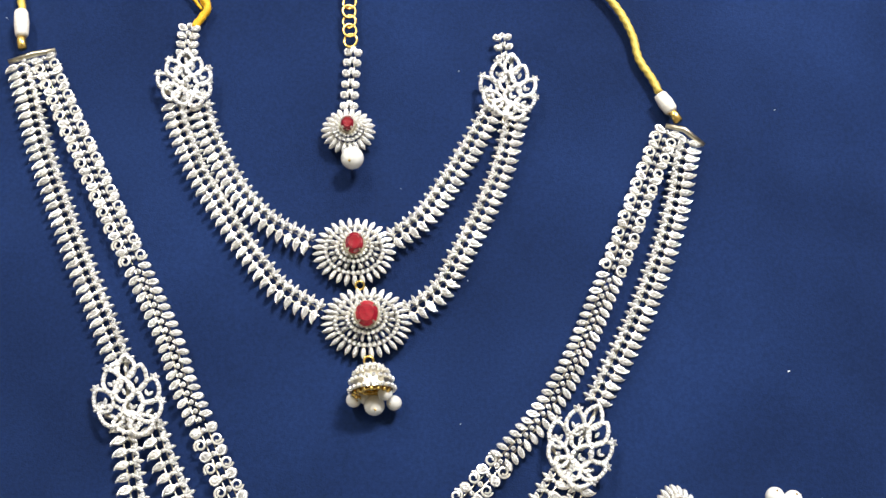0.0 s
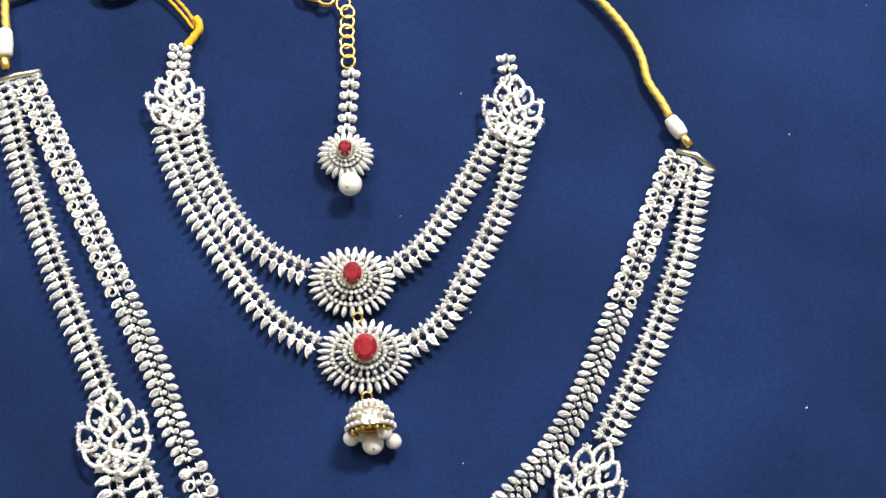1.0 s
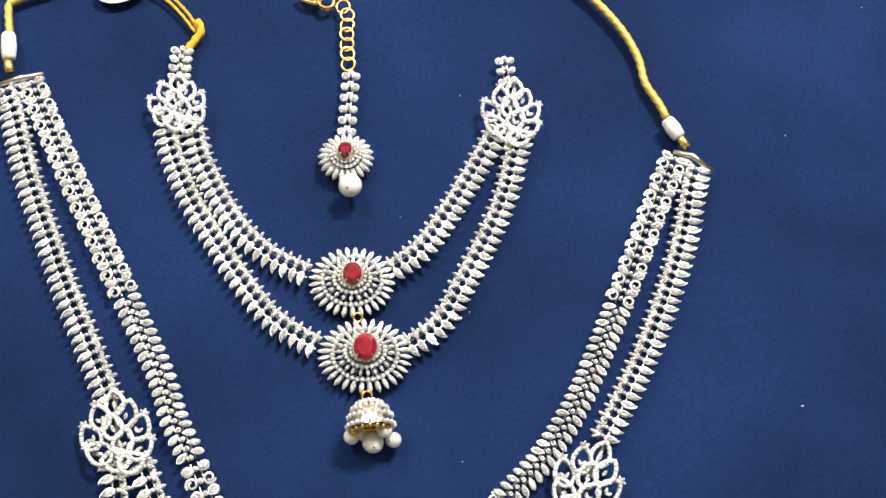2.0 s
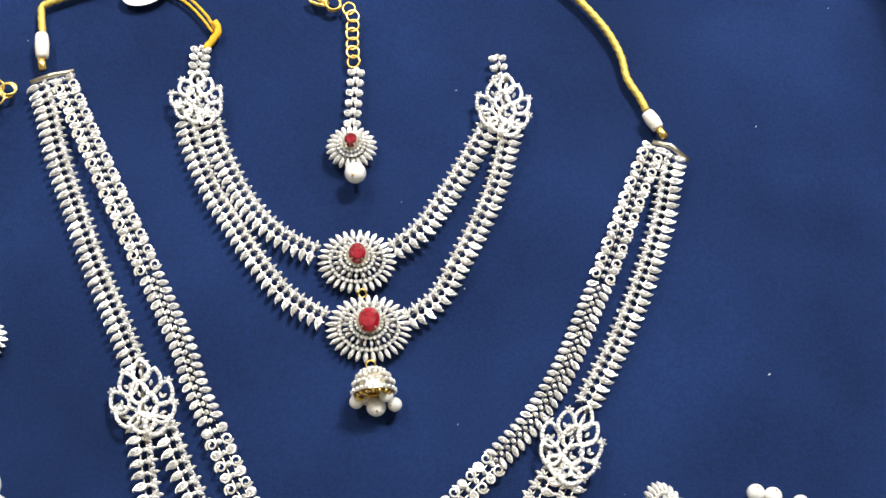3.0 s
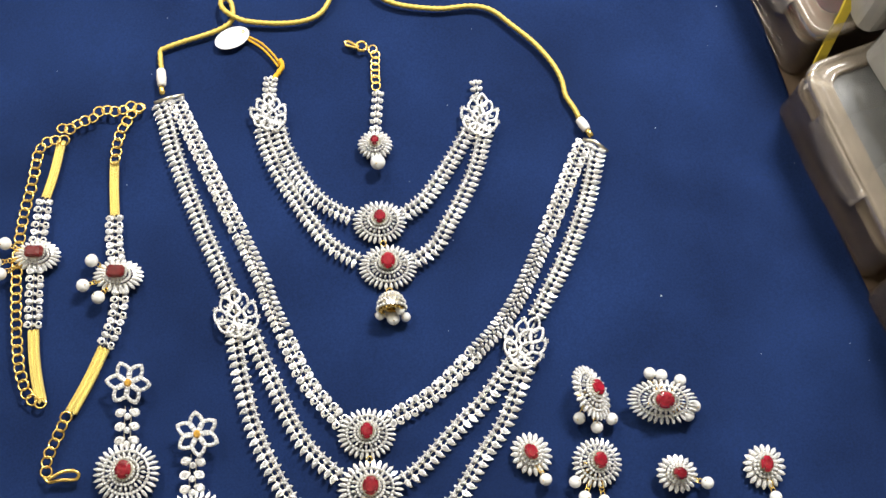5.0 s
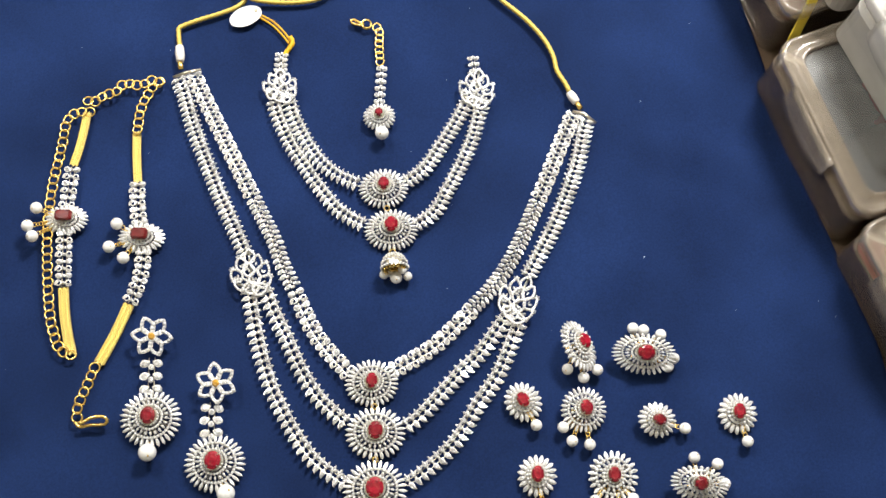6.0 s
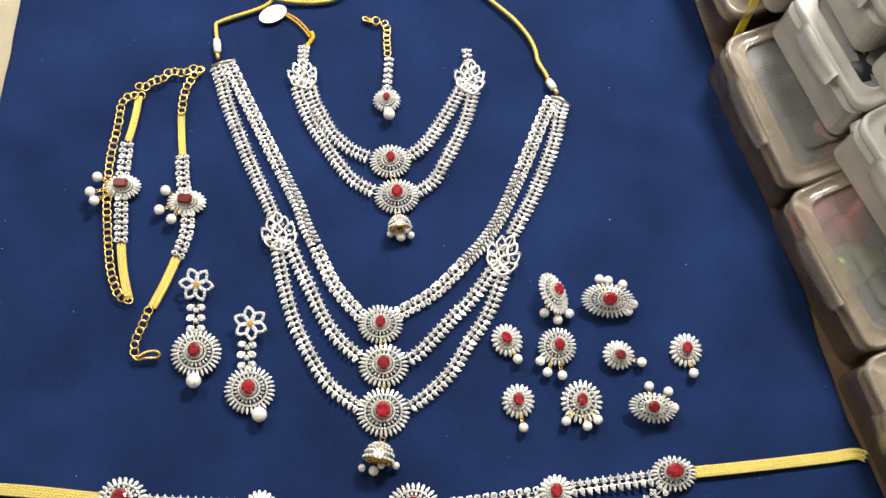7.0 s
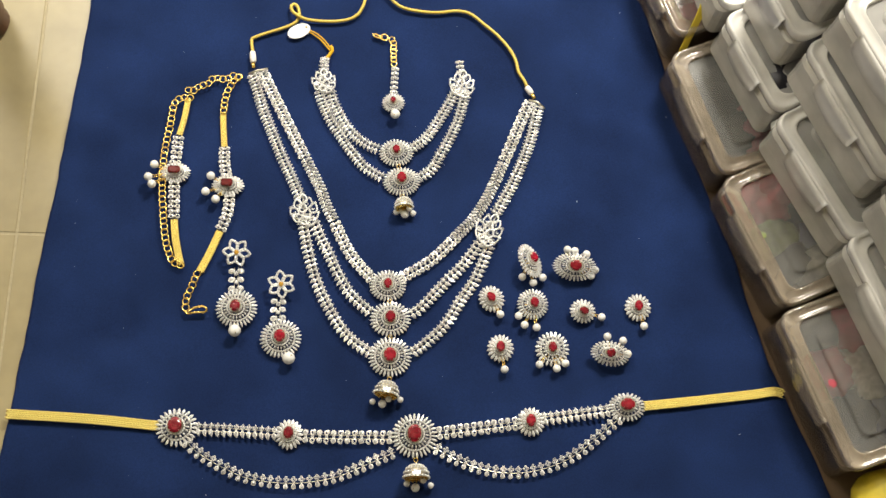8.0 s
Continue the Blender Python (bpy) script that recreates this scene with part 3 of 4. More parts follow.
# cloth: left and right hems as straight runs with a small wave
LEFT_HEM = [(-0.3342, 0.2397), (-0.3363, 0.1869), (-0.3426, 0.0598), (-0.3565, -0.0898), (-0.3654, -0.2188), (-0.3719, -0.2937), (-0.3821, -0.3762)]
RIGHT_HEM = [(0.2303, 0.2439), (0.2476, 0.1919), (0.2655, 0.1348), (0.2806, 0.0760), (0.3149, -0.0312), (0.3340, -0.0827), (0.3597, -0.1744), (0.3719, -0.2067), (0.3963, -0.2593), (0.4287, -0.3408)]


def hem_x(hem, y):
    hem = sorted(hem, key=lambda p: p[1])
    for a, b in zip(hem, hem[1:]):
        if y <= b[1] or b is hem[-1]:
            return a[0] + (b[0] - a[0]) * (y - a[1]) / (b[1] - a[1])


def build_cloth():
    nx, ny, y0, y1 = 170, 200, -0.62, 0.62
    s = Shape()
    top, low = [], []
    for j in range(ny + 1):
        y = y0 + (y1 - y0) * j / ny
        xl = hem_x(LEFT_HEM, y) + 0.0022 * noise.noise((3, y * 22, 0)) + 0.0010 * noise.noise((9, y * 70, 0))
        xr = hem_x(RIGHT_HEM, y) + 0.0020 * noise.noise((5, y * 22, 4))
        for i in range(nx + 1):
            x = xl + (xr - xl) * i / nx
            # broad soft folds, always below the jewellery
            a = noise.noise((x * 5, y * 11 + x * 2, 1.7)) + 0.5 * noise.noise((x * 14, y * 22, 7.1))
            b = 0.35 * noise.noise((x * 45, y * 45, 2.2))
            open_r = max(0.0, min(1.0, (x - 0.15 - max(0.0, -0.02 - y) * 1.2) / 0.08))
            open_l = max(0.0, min(1.0, (-0.22 - x) / 0.05))
            fold = max(open_r, open_l, max(0.0, min(1.0, (y - 0.19) / 0.05)))
            c = noise.noise((x * 3.5 + 4, y * 15 - x * 5, 3.3)) + 0.6 * noise.noise((x * 9, y * 26 + x * 8, 5.5))
            z = -0.0026 + 0.0016 * a + 0.0004 * b + fold * (0.0055 * c - 0.0016)
            edge = min(i, nx - i)
            if edge < 4:
                z += 0.0007 * (1 - edge / 4)
            z = max(min(z, -0.0001), FLOOR_Z + 0.0016)
            top.append((x, y, z))
            low.append((x, y, z - 0.0013))
    n = nx + 1
    faces = [(j * n + i, j * n + i + 1, (j + 1) * n + i + 1, (j + 1) * n + i) for j in range(ny) for i in range(nx)]
    s.add(top, faces)
    s.add(low, [f[::-1] for f in faces])
    k = n * (ny + 1)
    s.f += [[j * n, (j + 1) * n, k + (j + 1) * n, k + j * n] for j in range(ny)]
    s.f += [[(j + 1) * n + nx, j * n + nx, k + j * n + nx, k + (j + 1) * n + nx] for j in range(ny)]
    ob = part("display_cloth", s, CLOTH, None, smooth=True)
    tagged(ob, "navy blue cotton cloth spread flat on the floor", "cloth")


build_cloth()

# ---- boxes beside the cloth ----
def round_rect(x0, y0, x1, y1, r, n=5):
    pts = []
    for cx, cy, a0 in ((x1 - r, y1 - r, 0), (x0 + r, y1 - r, 90), (x0 + r, y0 + r, 180), (x1 - r, y0 + r, 270)):
        for i in range(n):
            a = radians(a0 + 90 * i / (n - 1))
            pts.append((cx + r * math.cos(a), cy + r * math.sin(a)))
    return pts


def shell(s, m, rings, close_top=False, close_low=False):
    """Walls through outlines given as (outline, height)."""
    n = len(rings[0][0])
    verts = [m @ V((x, y, z)) for o, z in rings for x, y in o]
    faces = [(k * n + i, k * n + (i + 1) % n, (k + 1) * n + (i + 1) % n, (k + 1) * n + i) for k in range(len(rings) - 1) for i in range(n)]
    if close_low:
        faces.append(tuple(range(n))[::-1])
    if close_top:
        faces.append(tuple(range((len(rings) - 1) * n, len(rings) * n)))
    s.add(verts, faces)


def storage_box(a, b, z0, h, depth, fill, label, slope=0.006, old=False):
    # old: take the brown copies that carry the floor row's shade
    body, rim = (PLASTIC_SHADED, RIM_SHADED) if old else (PLASTIC, RIM)
    """A lidded plastic box. a, b: ends of the lid's edge that faces the cloth."""
    a, b = V((*a, 0)), V((*b, 0))
    L = (b - a).length
    x = (b - a).normalized()
    m = Matrix((x, V((-x.y, x.x, 0)), V((0, 0, 1)))).transposed().to_4x4()
    m.translation = (a.x, a.y, z0)
    D = depth
    t = thing("storage_box", m @ V((L / 2, D / 2, 0)), label, "box", "plastic boxes beside the cloth")
    s = Shape()
    o = lambda k, r: round_rect(k, k, L - k, D - k, r)
    w = lambda k, f, r: round_rect(k, f, L - k, D - k, r)
    shell(s, m, [(w(0.002, -slope, 0.010), 0), (w(0.0025, -slope * 0.7, 0.011), h * 0.35), (w(0.003, -0.003, 0.011), h * 0.72), (o(0.0045, 0.011), h * 0.76), (o(0.0045, 0.011), h - 0.009)], close_low=True)
    shell(s, m, [(o(0.0065, 0.010), h - 0.009), (w(0.005, -0.001, 0.010), h * 0.72), (w(0.004, 0.002 - slope, 0.009), 0.0015)], close_top=True)
    part("body", s, body, t)
    s = Shape()
    shell(s, m, [(o(0.0015, 0.012), h - 0.012), (o(0.0, 0.013), h - 0.010), (o(0.0, 0.013), h - 0.003), (o(0.001, 0.0125), h - 0.0008), (o(0.0028, 0.012), h), (o(0.0045, 0.011), h - 0.002), (o(0.0105, 0.011), h - 0.002),
                 (o(0.0118, 0.010), h - 0.0002), (o(0.0132, 0.010), h - 0.0012), (o(0.0142, 0.009), h - 0.004), (o(0.0035, 0.011), h - 0.006), (o(0.003, 0.011), h - 0.012)])
    part("lid_rim", s, rim, t, "frosted rim of the lid", smooth=True)
    s = Shape()
    shell(s, m, [(o(0.0142, 0.009), h - 0.0042), (o(0.024, 0.008), h - 0.0042), (o(0.0265, 0.008), h - 0.0016)], close_top=True)
    part("lid", s, LID if old else LID_MILKY, t, "clear lid panel" if old else "milky lid panel")
    # latch along the edge that faces the cloth
    s = Shape()
    w = min(0.066, L * 0.44)
    prof = [(0.001, h - 0.002), (-0.0022, h - 0.003), (-0.0036, h - 0.010), (-0.0036, h - 0.020), (-0.0062, h - 0.027), (-0.0052, h - 0.028), (-0.0022, h - 0.021), (-0.0020, h - 0.011), (0.001, h - 0.005)]
    c = L * 0.47
    n = len(prof)
    cuts = [c + w * (k / 12 - 0.5) for k in range(13)]
    short = [0.55 + 0.42 * math.sin(math.pi * k / 12) ** 0.5 for k in range(13)]
    verts = [m @ V((u, y, h - (h - z) * k)) for u, k in zip(cuts, short) for y, z in prof]
    faces = [(i * n + j, i * n + (j + 1) % n, (i + 1) * n + (j + 1) % n, (i + 1) * n + j) for i in range(len(cuts) - 1) for j in range(n)]
    faces += [tuple(range(n)), tuple(range((len(cuts) - 1) * n, len(cuts) * n))[::-1]]
    s.add(verts, faces)
    part("latch", s, rim, t, "frosted plastic latch flap", smooth=True)
    # packets inside
    many = len(fill) * 3
    for i in range(many):
        mat = fill[i // 3] if i % 3 == 0 else random.choice((DARK, GREY, PINK, BLUE, GREY, GREY, fill[i // 3]))
        u = (0.12 + 0.76 * (i + 0.5) / many) * L + random.uniform(-0.004, 0.004)
        v = D * (0.26, 0.52, 0.76)[i % 3] + random.uniform(-0.008, 0.008)
        g = Shape()
        rx, ry, rz = L * 1.0 / many + 0.008, D * random.uniform(0.15, 0.21), h * random.uniform(0.30, 0.43)
        g.ball((0, 0, 0), 1, 14, 8)
        seed = random.uniform(0, 50)
        g.v = [V((math.copysign(abs(p.x) ** 0.7, p.x) * rx, math.copysign(abs(p.y) ** 0.7, p.y) * ry, math.copysign(abs(p.z) ** 0.7, p.z) * rz)) * (1 + 0.35 * noise.noise((p.x * 3.3 + seed, p.y * 3.3, p.z * 3.3))) for p in g.v]
        zl = min(p.z for p in g.v)
        g.v = [m @ (p + V((u, v, 0.002 - zl))) for p in g.v]
        ob = part("jewellery_packet", g, mat, None, smooth=True)
        tagged(ob, PACKET[mat.name], "packet", "packets inside the plastic boxes")


PACKET = {"pink_packet": "crumpled pink packet lying inside a plastic box", "dark_packet": "dark wrapped packet lying inside a plastic box", "green_packet": "green and yellow packet inside a plastic box",
          "blue_packet": "blue wrapped packet lying inside a plastic box", "grey_packet": "grey silvery packet lying inside a plastic box"}
HB = 0.056


def box_row(edges, z0, depth, fills):
    for (a, b), fill in zip(edges, fills):
        storage_box(a, b, z0, HB, depth, fill, "translucent plastic storage box on the floor, browned for the shade of the stack" if z0 < 0.02 else "milky translucent plastic storage box stacked on others", 0.005, z0 < 0.02)


EDGES_A = [[(0.2343, 0.2349), (0.2726, 0.1410)], [(0.2616, 0.1230), (0.3117, -0.0045)], [(0.3077, -0.0092), (0.3670, -0.1351)], [(0.3582, -0.1397), (0.4180, -0.2870)]]
EDGES_B = [[(0.2804, 0.2281), (0.3060, 0.1440)], [(0.3036, 0.1377), (0.3514, 0.0383)], [(0.3470, 0.0336), (0.4131, -0.0867)], [(0.4062, -0.0817), (0.4699, -0.2307)], [(0.4621, -0.2358), (0.5278, -0.3876)]]
EDGES_C = [[(0.3242, 0.1557), (0.3568, 0.0840)], [(0.3617, 0.0815), (0.4247, -0.0463)], [(0.4233, -0.0515), (0.4879, -0.2014)]]
EDGES_D = [[(0.3426, 0.1682), (0.3754, 0.0991)], [(0.3782, 0.0966), (0.4422, -0.0314)]]
# dark packets in this row also stand in for shade under the stack
box_row(EDGES_A, FLOOR_Z + 0.001, 0.125, [(PINK, PINK, PINK), (DARK, DARK, DARK), (PINK, PINK, GREEN, DARK), (DARK, PINK, DARK)])
box_row(EDGES_B, FLOOR_Z + 0.058, 0.120, [(GREY, GREY), (GREY, GREY, DARK), (GREY, GREEN, GREY), (GREY, DARK, PINK), (GREY, DARK)])
box_row(EDGES_C, FLOOR_Z + 0.115, 0.115, [(GREY, GREY), (BLUE, GREY, PINK), (GREY, BLUE)])
box_row(EDGES_D, FLOOR_Z + 0.172, 0.110, [(BLUE, GREY), (GREY, BLUE, PINK)])

# brown card under the boxes
s = Shape()
edge = RIGHT_HEM
pts = [(x - 0.012, y) for x, y in edge] + [(edge[-1][0] + 0.24, edge[-1][1] + 0.1), (edge[0][0] + 0.30, edge[0][1] + 0.1)]
s.prism(pts[::-1], Matrix(), FLOOR_Z - 0.0002, FLOOR_Z + 0.0008)
tagged(part("cardboard_sheet", s, CARD, None), "flat brown cardboard sheet under the plastic boxes", "cardboard")

# yellow strap between two boxes
def strap(pts, width):
    s = Shape()
    p = [V(q) for q in pts]
    n = len(p)
    w = V((width, width * 0.25, 0))
    th = V((0.0012, 0.0, 0.0012))
    s.add([q for q in p] + [q + w for q in p] + [q + th for q in p] + [q + w + th for q in p],
          [(i, i + 1, n + i + 1, n + i) for i in range(n - 1)] + [(2 * n + i, 3 * n + i, 3 * n + i + 1, 2 * n + i + 1) for i in range(n - 1)] +
          [(i, 2 * n + i, 2 * n + i + 1, i + 1) for i in range(n - 1)] + [(n + i, n + i + 1, 3 * n + i + 1, 3 * n + i) for i in range(n - 1)])
    tagged(part("yellow_strap", s, YELLOW, None), "flat yellow plastic strap standing between storage boxes", "strap")


strap([(0.2727, 0.1256, 0.012), (0.2767, 0.1376, 0.03), (0.2877, 0.1599, 0.05), (0.2954, 0.1792, 0.065)], 0.007)


# yellow pouch past the last floor box
PO = (0.4711, -0.3103)
g = Shape()
g.ball((0, 0, 0), 1, 18, 10)
g.v = [V((PO[0], PO[1], FLOOR_Z + 0.020)) + V((math.copysign(abs(p.x) ** 0.75, p.x) * 0.042, math.copysign(abs(p.y) ** 0.75, p.y) * 0.034, p.z * 0.0185)) * (1 + 0.12 * noise.noise(p * 2.4)) for p in g.v]
zl = min(p.z for p in g.v)
g.v = [p + V((0, 0, FLOOR_Z + 0.001 - zl)) for p in g.v]
tagged(part("yellow_pouch", g, YELLOW, None, smooth=True), "soft yellow pouch lying beside the boxes", "pouch")

# unidentified dark brown thing at the edge of the floor, shaped as a post
POST = (-0.4397, 0.1642)
s = Shape()
lathe(s, Matrix.Translation((POST[0], POST[1], FLOOR_Z)), [(0.0, 0), (0.018, 0), (0.021, 0.006), (0.019, 0.015), (0.023, 0.03), (0.024, 0.22), (0.021, 0.30), (0.0, 0.302)], 18)
tagged(part("wooden_stool_leg", s, DARK_BROWN, None, smooth=True), "unidentified dark brown thing on the tiles, shaped as a turned post", "furniture leg")

# ---- short necklace ----
choker = thing("short_necklace", (0, 0.05, 0), "short double-strand white stone necklace with two red-centred flower pendants", "necklace")
WS = 0.0119
PS = 0.0041
strand(choker, [(-0.0771, 0.0934), (-0.0740, 0.0821), (-0.0699, 0.0738), (-0.0657, 0.0659), (-0.0607, 0.0578), (-0.0558, 0.0508), (-0.0501, 0.0448), (-0.0408, 0.0375), (-0.0255, 0.0305)], WS, PS, side=-1)
strand(choker, [(-0.0887, 0.0935), (-0.0871, 0.0869), (-0.0840, 0.0786), (-0.0801, 0.0701), (-0.0755, 0.0609), (-0.0700, 0.0524), (-0.0637, 0.0434), (-0.0570, 0.0336), (-0.0479, 0.0219), (-0.0372, 0.0102), (-0.0201, 0.0005)], WS, PS, side=-1)
strand(choker, [(0.0079, 0.0327), (0.0133, 0.0368), (0.0217, 0.0439), (0.0329, 0.0616), (0.0407, 0.0756), (0.0483, 0.0903), (0.0505, 0.0951)], WS, PS, side=-1)
strand(choker, [(0.0154, 0.0010), (0.0251, 0.0073), (0.0316, 0.0148), (0.0359, 0.0243), (0.0410, 0.0341), (0.0454, 0.0433), (0.0493, 0.0521), (0.0531, 0.0619), (0.0562, 0.0721), (0.0585, 0.0832), (0.0609, 0.0923)], WS, PS, side=-1)
brooch(choker, (-0.0848, 0.1027), (0.0287, 0.0302), 0.05)
brooch(choker, (0.0570, 0.1031), (0.0291, 0.0349), -0.12)
strand(choker, [(-0.0854, 0.1145), (-0.0855, 0.1221), (-0.0851, 0.1308)], 0.0106, 0.0045, kind="vine", name="end_link")
strand(choker, [(0.0564, 0.1166), (0.0549, 0.1233), (0.0540, 0.1307)], 0.0090, 0.0042, kind="vine", name="end_link")
disc(choker, (-0.0074, 0.0273), (0.0347, 0.0292), (0.0077, 0.0093), gem_shift=(0.0006, 0.0014), dome=0.0075)
disc(choker, (-0.0008, -0.0032), (0.0375, 0.0301), (0.0093, 0.0109), gem_shift=(0.0005, 0.0018), dome=0.0085, petals=30)
jhumka(choker, (0.0019, -0.0225), (0.0031, -0.0334), 0.0180,
       [(*(-0.0046, -0.0359), 0.0032, None), (*(0.0040, -0.0381), 0.0043, None), (*(0.0119, -0.0367), 0.0032, None), (*(0.0084, -0.0338), 0.0031, 0.0098), (*(-0.0000, -0.0347), 0.0029, None)], (0.0009, -0.0197))
jump_ring(choker, (-0.0042, 0.0125), 0.0018, 0.003)

# ---- forehead ornament ----
tikka = thing("forehead_ornament", (*(-0.0133, 0.1040), 0), "white stone forehead pendant with red centre, pearl and gold chain", "hair jewellery")
disc(tikka, (-0.0123, 0.0817), (0.0234, 0.0212), (0.0056, 0.0069), gem_shift=(0, 0.0010), dome=0.006, style="small", petals=21)
strand(tikka, [(-0.0125, 0.0907), (-0.0123, 0.1057), (-0.0117, 0.1216)], 0.0085, 0.0049, kind="vine", name="stem")
link_chain(tikka, [(-0.0133, 0.1251), (-0.0142, 0.1338), (-0.0146, 0.1416), (-0.0146, 0.1479), (-0.0168, 0.1526)], 0.0029)
link_chain(tikka, [(-0.0243, 0.1547), (-0.0246, 0.1550)], 0.0034, name="clasp_ring")
s = Shape()
hook = [(-0.0265, 0.1536), (-0.0311, 0.1542), (-0.0352, 0.1556), (-0.0364, 0.1579), (-0.0336, 0.1586), (-0.0295, 0.1561), (-0.0263, 0.1549)]
s.tube([V((x, y, 0.0018)) for x, y in hook], 0.0011, 7)
part("hook", s, GOLD, tikka, "small gold hook", smooth=True)
pearl(tikka, (-0.0097, 0.0682), 0.0050)

# ---- long necklace ----
haram = thing("long_necklace", (0, -0.05, 0), "long three-tier white stone necklace with red-centred flower pendants", "necklace")
WL = 0.0126
PL = 0.0050
strand(haram, [(-0.1595, 0.1099), (-0.1537, 0.0972), (-0.1453, 0.0723), (-0.1324, 0.0426), (-0.1219, 0.0194), (-0.1117, -0.0008), (-0.1001, -0.0246)], WL, 0.0040, side=-1)
strand(haram, [(-0.1490, 0.1138), (-0.1430, 0.1020), (-0.1305, 0.0781), (-0.1145, 0.0483), (-0.0992, 0.0200)], WL, 0.0041, kind="scroll")
strand(haram, [(-0.0989, 0.0190), (-0.0904, 0.0034), (-0.0808, -0.0148), (-0.0751, -0.0300), (-0.0665, -0.0462)], WL, 0.0041, kind="vine")
strand(haram, [(-0.0659, -0.0475), (-0.0526, -0.0734), (-0.0421, -0.0880), (-0.0248, -0.1059)], WL, 0.0053, kind="scroll")
strand(haram, [(-0.0863, -0.0471), (-0.0783, -0.0645), (-0.0692, -0.0812), (-0.0583, -0.1026), (-0.0452, -0.1217), (-0.0257, -0.1388)], WL, PL, side=-1)
strand(haram, [(-0.0974, -0.0465), (-0.0939, -0.0623), (-0.0884, -0.0841), (-0.0795, -0.1104), (-0.0686, -0.1318), (-0.0555, -0.1525), (-0.0429, -0.1662), (-0.0238, -0.1786)], WL, PL, side=-1)
strand(haram, [(0.0024, -0.1029), (0.0177, -0.0940), (0.0319, -0.0843), (0.0461, -0.0700), (0.0560, -0.0590)], WL, 0.0051, kind="scroll")
strand(haram, [(0.1276, 0.0873), (0.1174, 0.0620), (0.1075, 0.0352), (0.1020, 0.0216)], WL, 0.0039, kind="scroll")
strand(haram, [(0.1016, 0.0206), (0.0968, 0.0088), (0.0855, -0.0180), (0.0719, -0.0407), (0.0552, -0.0596)], WL, 0.0038, kind="vine")
strand(haram, [(0.0939, -0.0348), (0.1101, -0.0030), (0.1212, 0.0245), (0.1296, 0.0511), (0.1339, 0.0735), (0.1368, 0.0830)], WL, 0.0040, side=-1)
strand(haram, [(0.0125, -0.1399), (0.0218, -0.1337), (0.0353, -0.1187), (0.0492, -0.1026), (0.0630, -0.0881), (0.0819, -0.0601)], WL, PL, side=-1)
strand(haram, [(0.0153, -0.1777), (0.0295, -0.1669), (0.0479, -0.1477), (0.0612, -0.1241), (0.0752, -0.1021), (0.0885, -0.0674)], WL, PL, side=-1)
brooch(haram, (-0.0966, -0.0375), (0.0327, 0.0388), 0.15)
brooch(haram, (0.0875, -0.0520), (0.0316, 0.0399), -0.45)
disc(haram, (-0.0101, -0.1114), (0.0359, 0.0317), (0.0078, 0.0102), gem_shift=(0.0004, 0.0008), dome=0.007)
disc(haram, (-0.0063, -0.1448), (0.0399, 0.0350), (0.0098, 0.0118), gem_shift=(0.0004, 0.001), dome=0.0075)
disc(haram, (-0.0052, -0.1821), (0.0421, 0.0388), (0.0118, 0.0135), gem_shift=(0.0004, 0.001), dome=0.008, petals=30)
jump_ring(haram, (-0.0079, -0.1272), 0.0018, 0.003)
jump_ring(haram, (-0.0057, -0.1623), 0.0018, 0.003)
jhumka(haram, (-0.0049, -0.2075), (-0.0071, -0.2211), 0.0236,
       [(*(-0.0200, -0.2260), 0.0030, None), (*(-0.0106, -0.2280), 0.0040, None), (*(0.0065, -0.2236), 0.0030, None), (*(-0.0046, -0.2241), 0.0030, 0.009)], (-0.0047, -0.2038))
for ends in ([(-0.1629, 0.1094), (-0.1533, 0.1133), (-0.1432, 0.1158)], [(0.1263, 0.0882), (0.1343, 0.0866), (0.1427, 0.0795)]):
    s = Shape()
    s.tube([V((x, y, 0.003)) for x, y in ends], [0.0011, 0.0014, 0.0011], 7)
    part("end_bar", s, SILVER, haram, "curved silver end bar", smooth=True)


def cord(owner, path, r, mat, name, label, z=0.0, lift=()):
    pts = smooth_path([(*p, z + (lift[i] if i < len(lift) else 0)) for i, p in enumerate(path)], 0.0011)
    s = Shape()
    s.tube([p + V((0, 0, r)) for p in pts], r, 10, ridge=0.15, twist=1500, lobes=3)
    return part(name, s, mat, owner, label, smooth=True)


RC = 0.0017
cord(haram, [(-0.1603, 0.1335), (-0.1625, 0.1467), (-0.1611, 0.1503), (-0.1492, 0.1557), (-0.1319, 0.1621), (-0.1209, 0.1675), (-0.1151, 0.1740), (-0.1156, 0.1837), (-0.1186, 0.1894), (-0.1219, 0.1901), (-0.1238, 0.1868), (-0.1214, 0.1804), (-0.1144, 0.1749), (-0.1041, 0.1723), (-0.0825, 0.1715), (-0.0647, 0.1739), (-0.0543, 0.1797), (-0.0485, 0.1900), (-0.0465, 0.1999)], RC, CORD, "cord", "twisted golden silk cord",
     lift=(0, 0, 0, 0, 0, 0, 0, 0, 0, 0, 0.001, 0.0036, 0.004, 0.001))
cord(haram, [(-0.0237, 0.2050), (-0.0148, 0.1948), (-0.0066, 0.1897), (0.0072, 0.1863), (0.0288, 0.1848), (0.0503, 0.1873), (0.0647, 0.1840), (0.0790, 0.1726), (0.0933, 0.1602), (0.1056, 0.1455), (0.1125, 0.1321), (0.1152, 0.1206), (0.1210, 0.1108), (0.1240, 0.1044)], RC, CORD, "cord", "twisted golden silk cord")
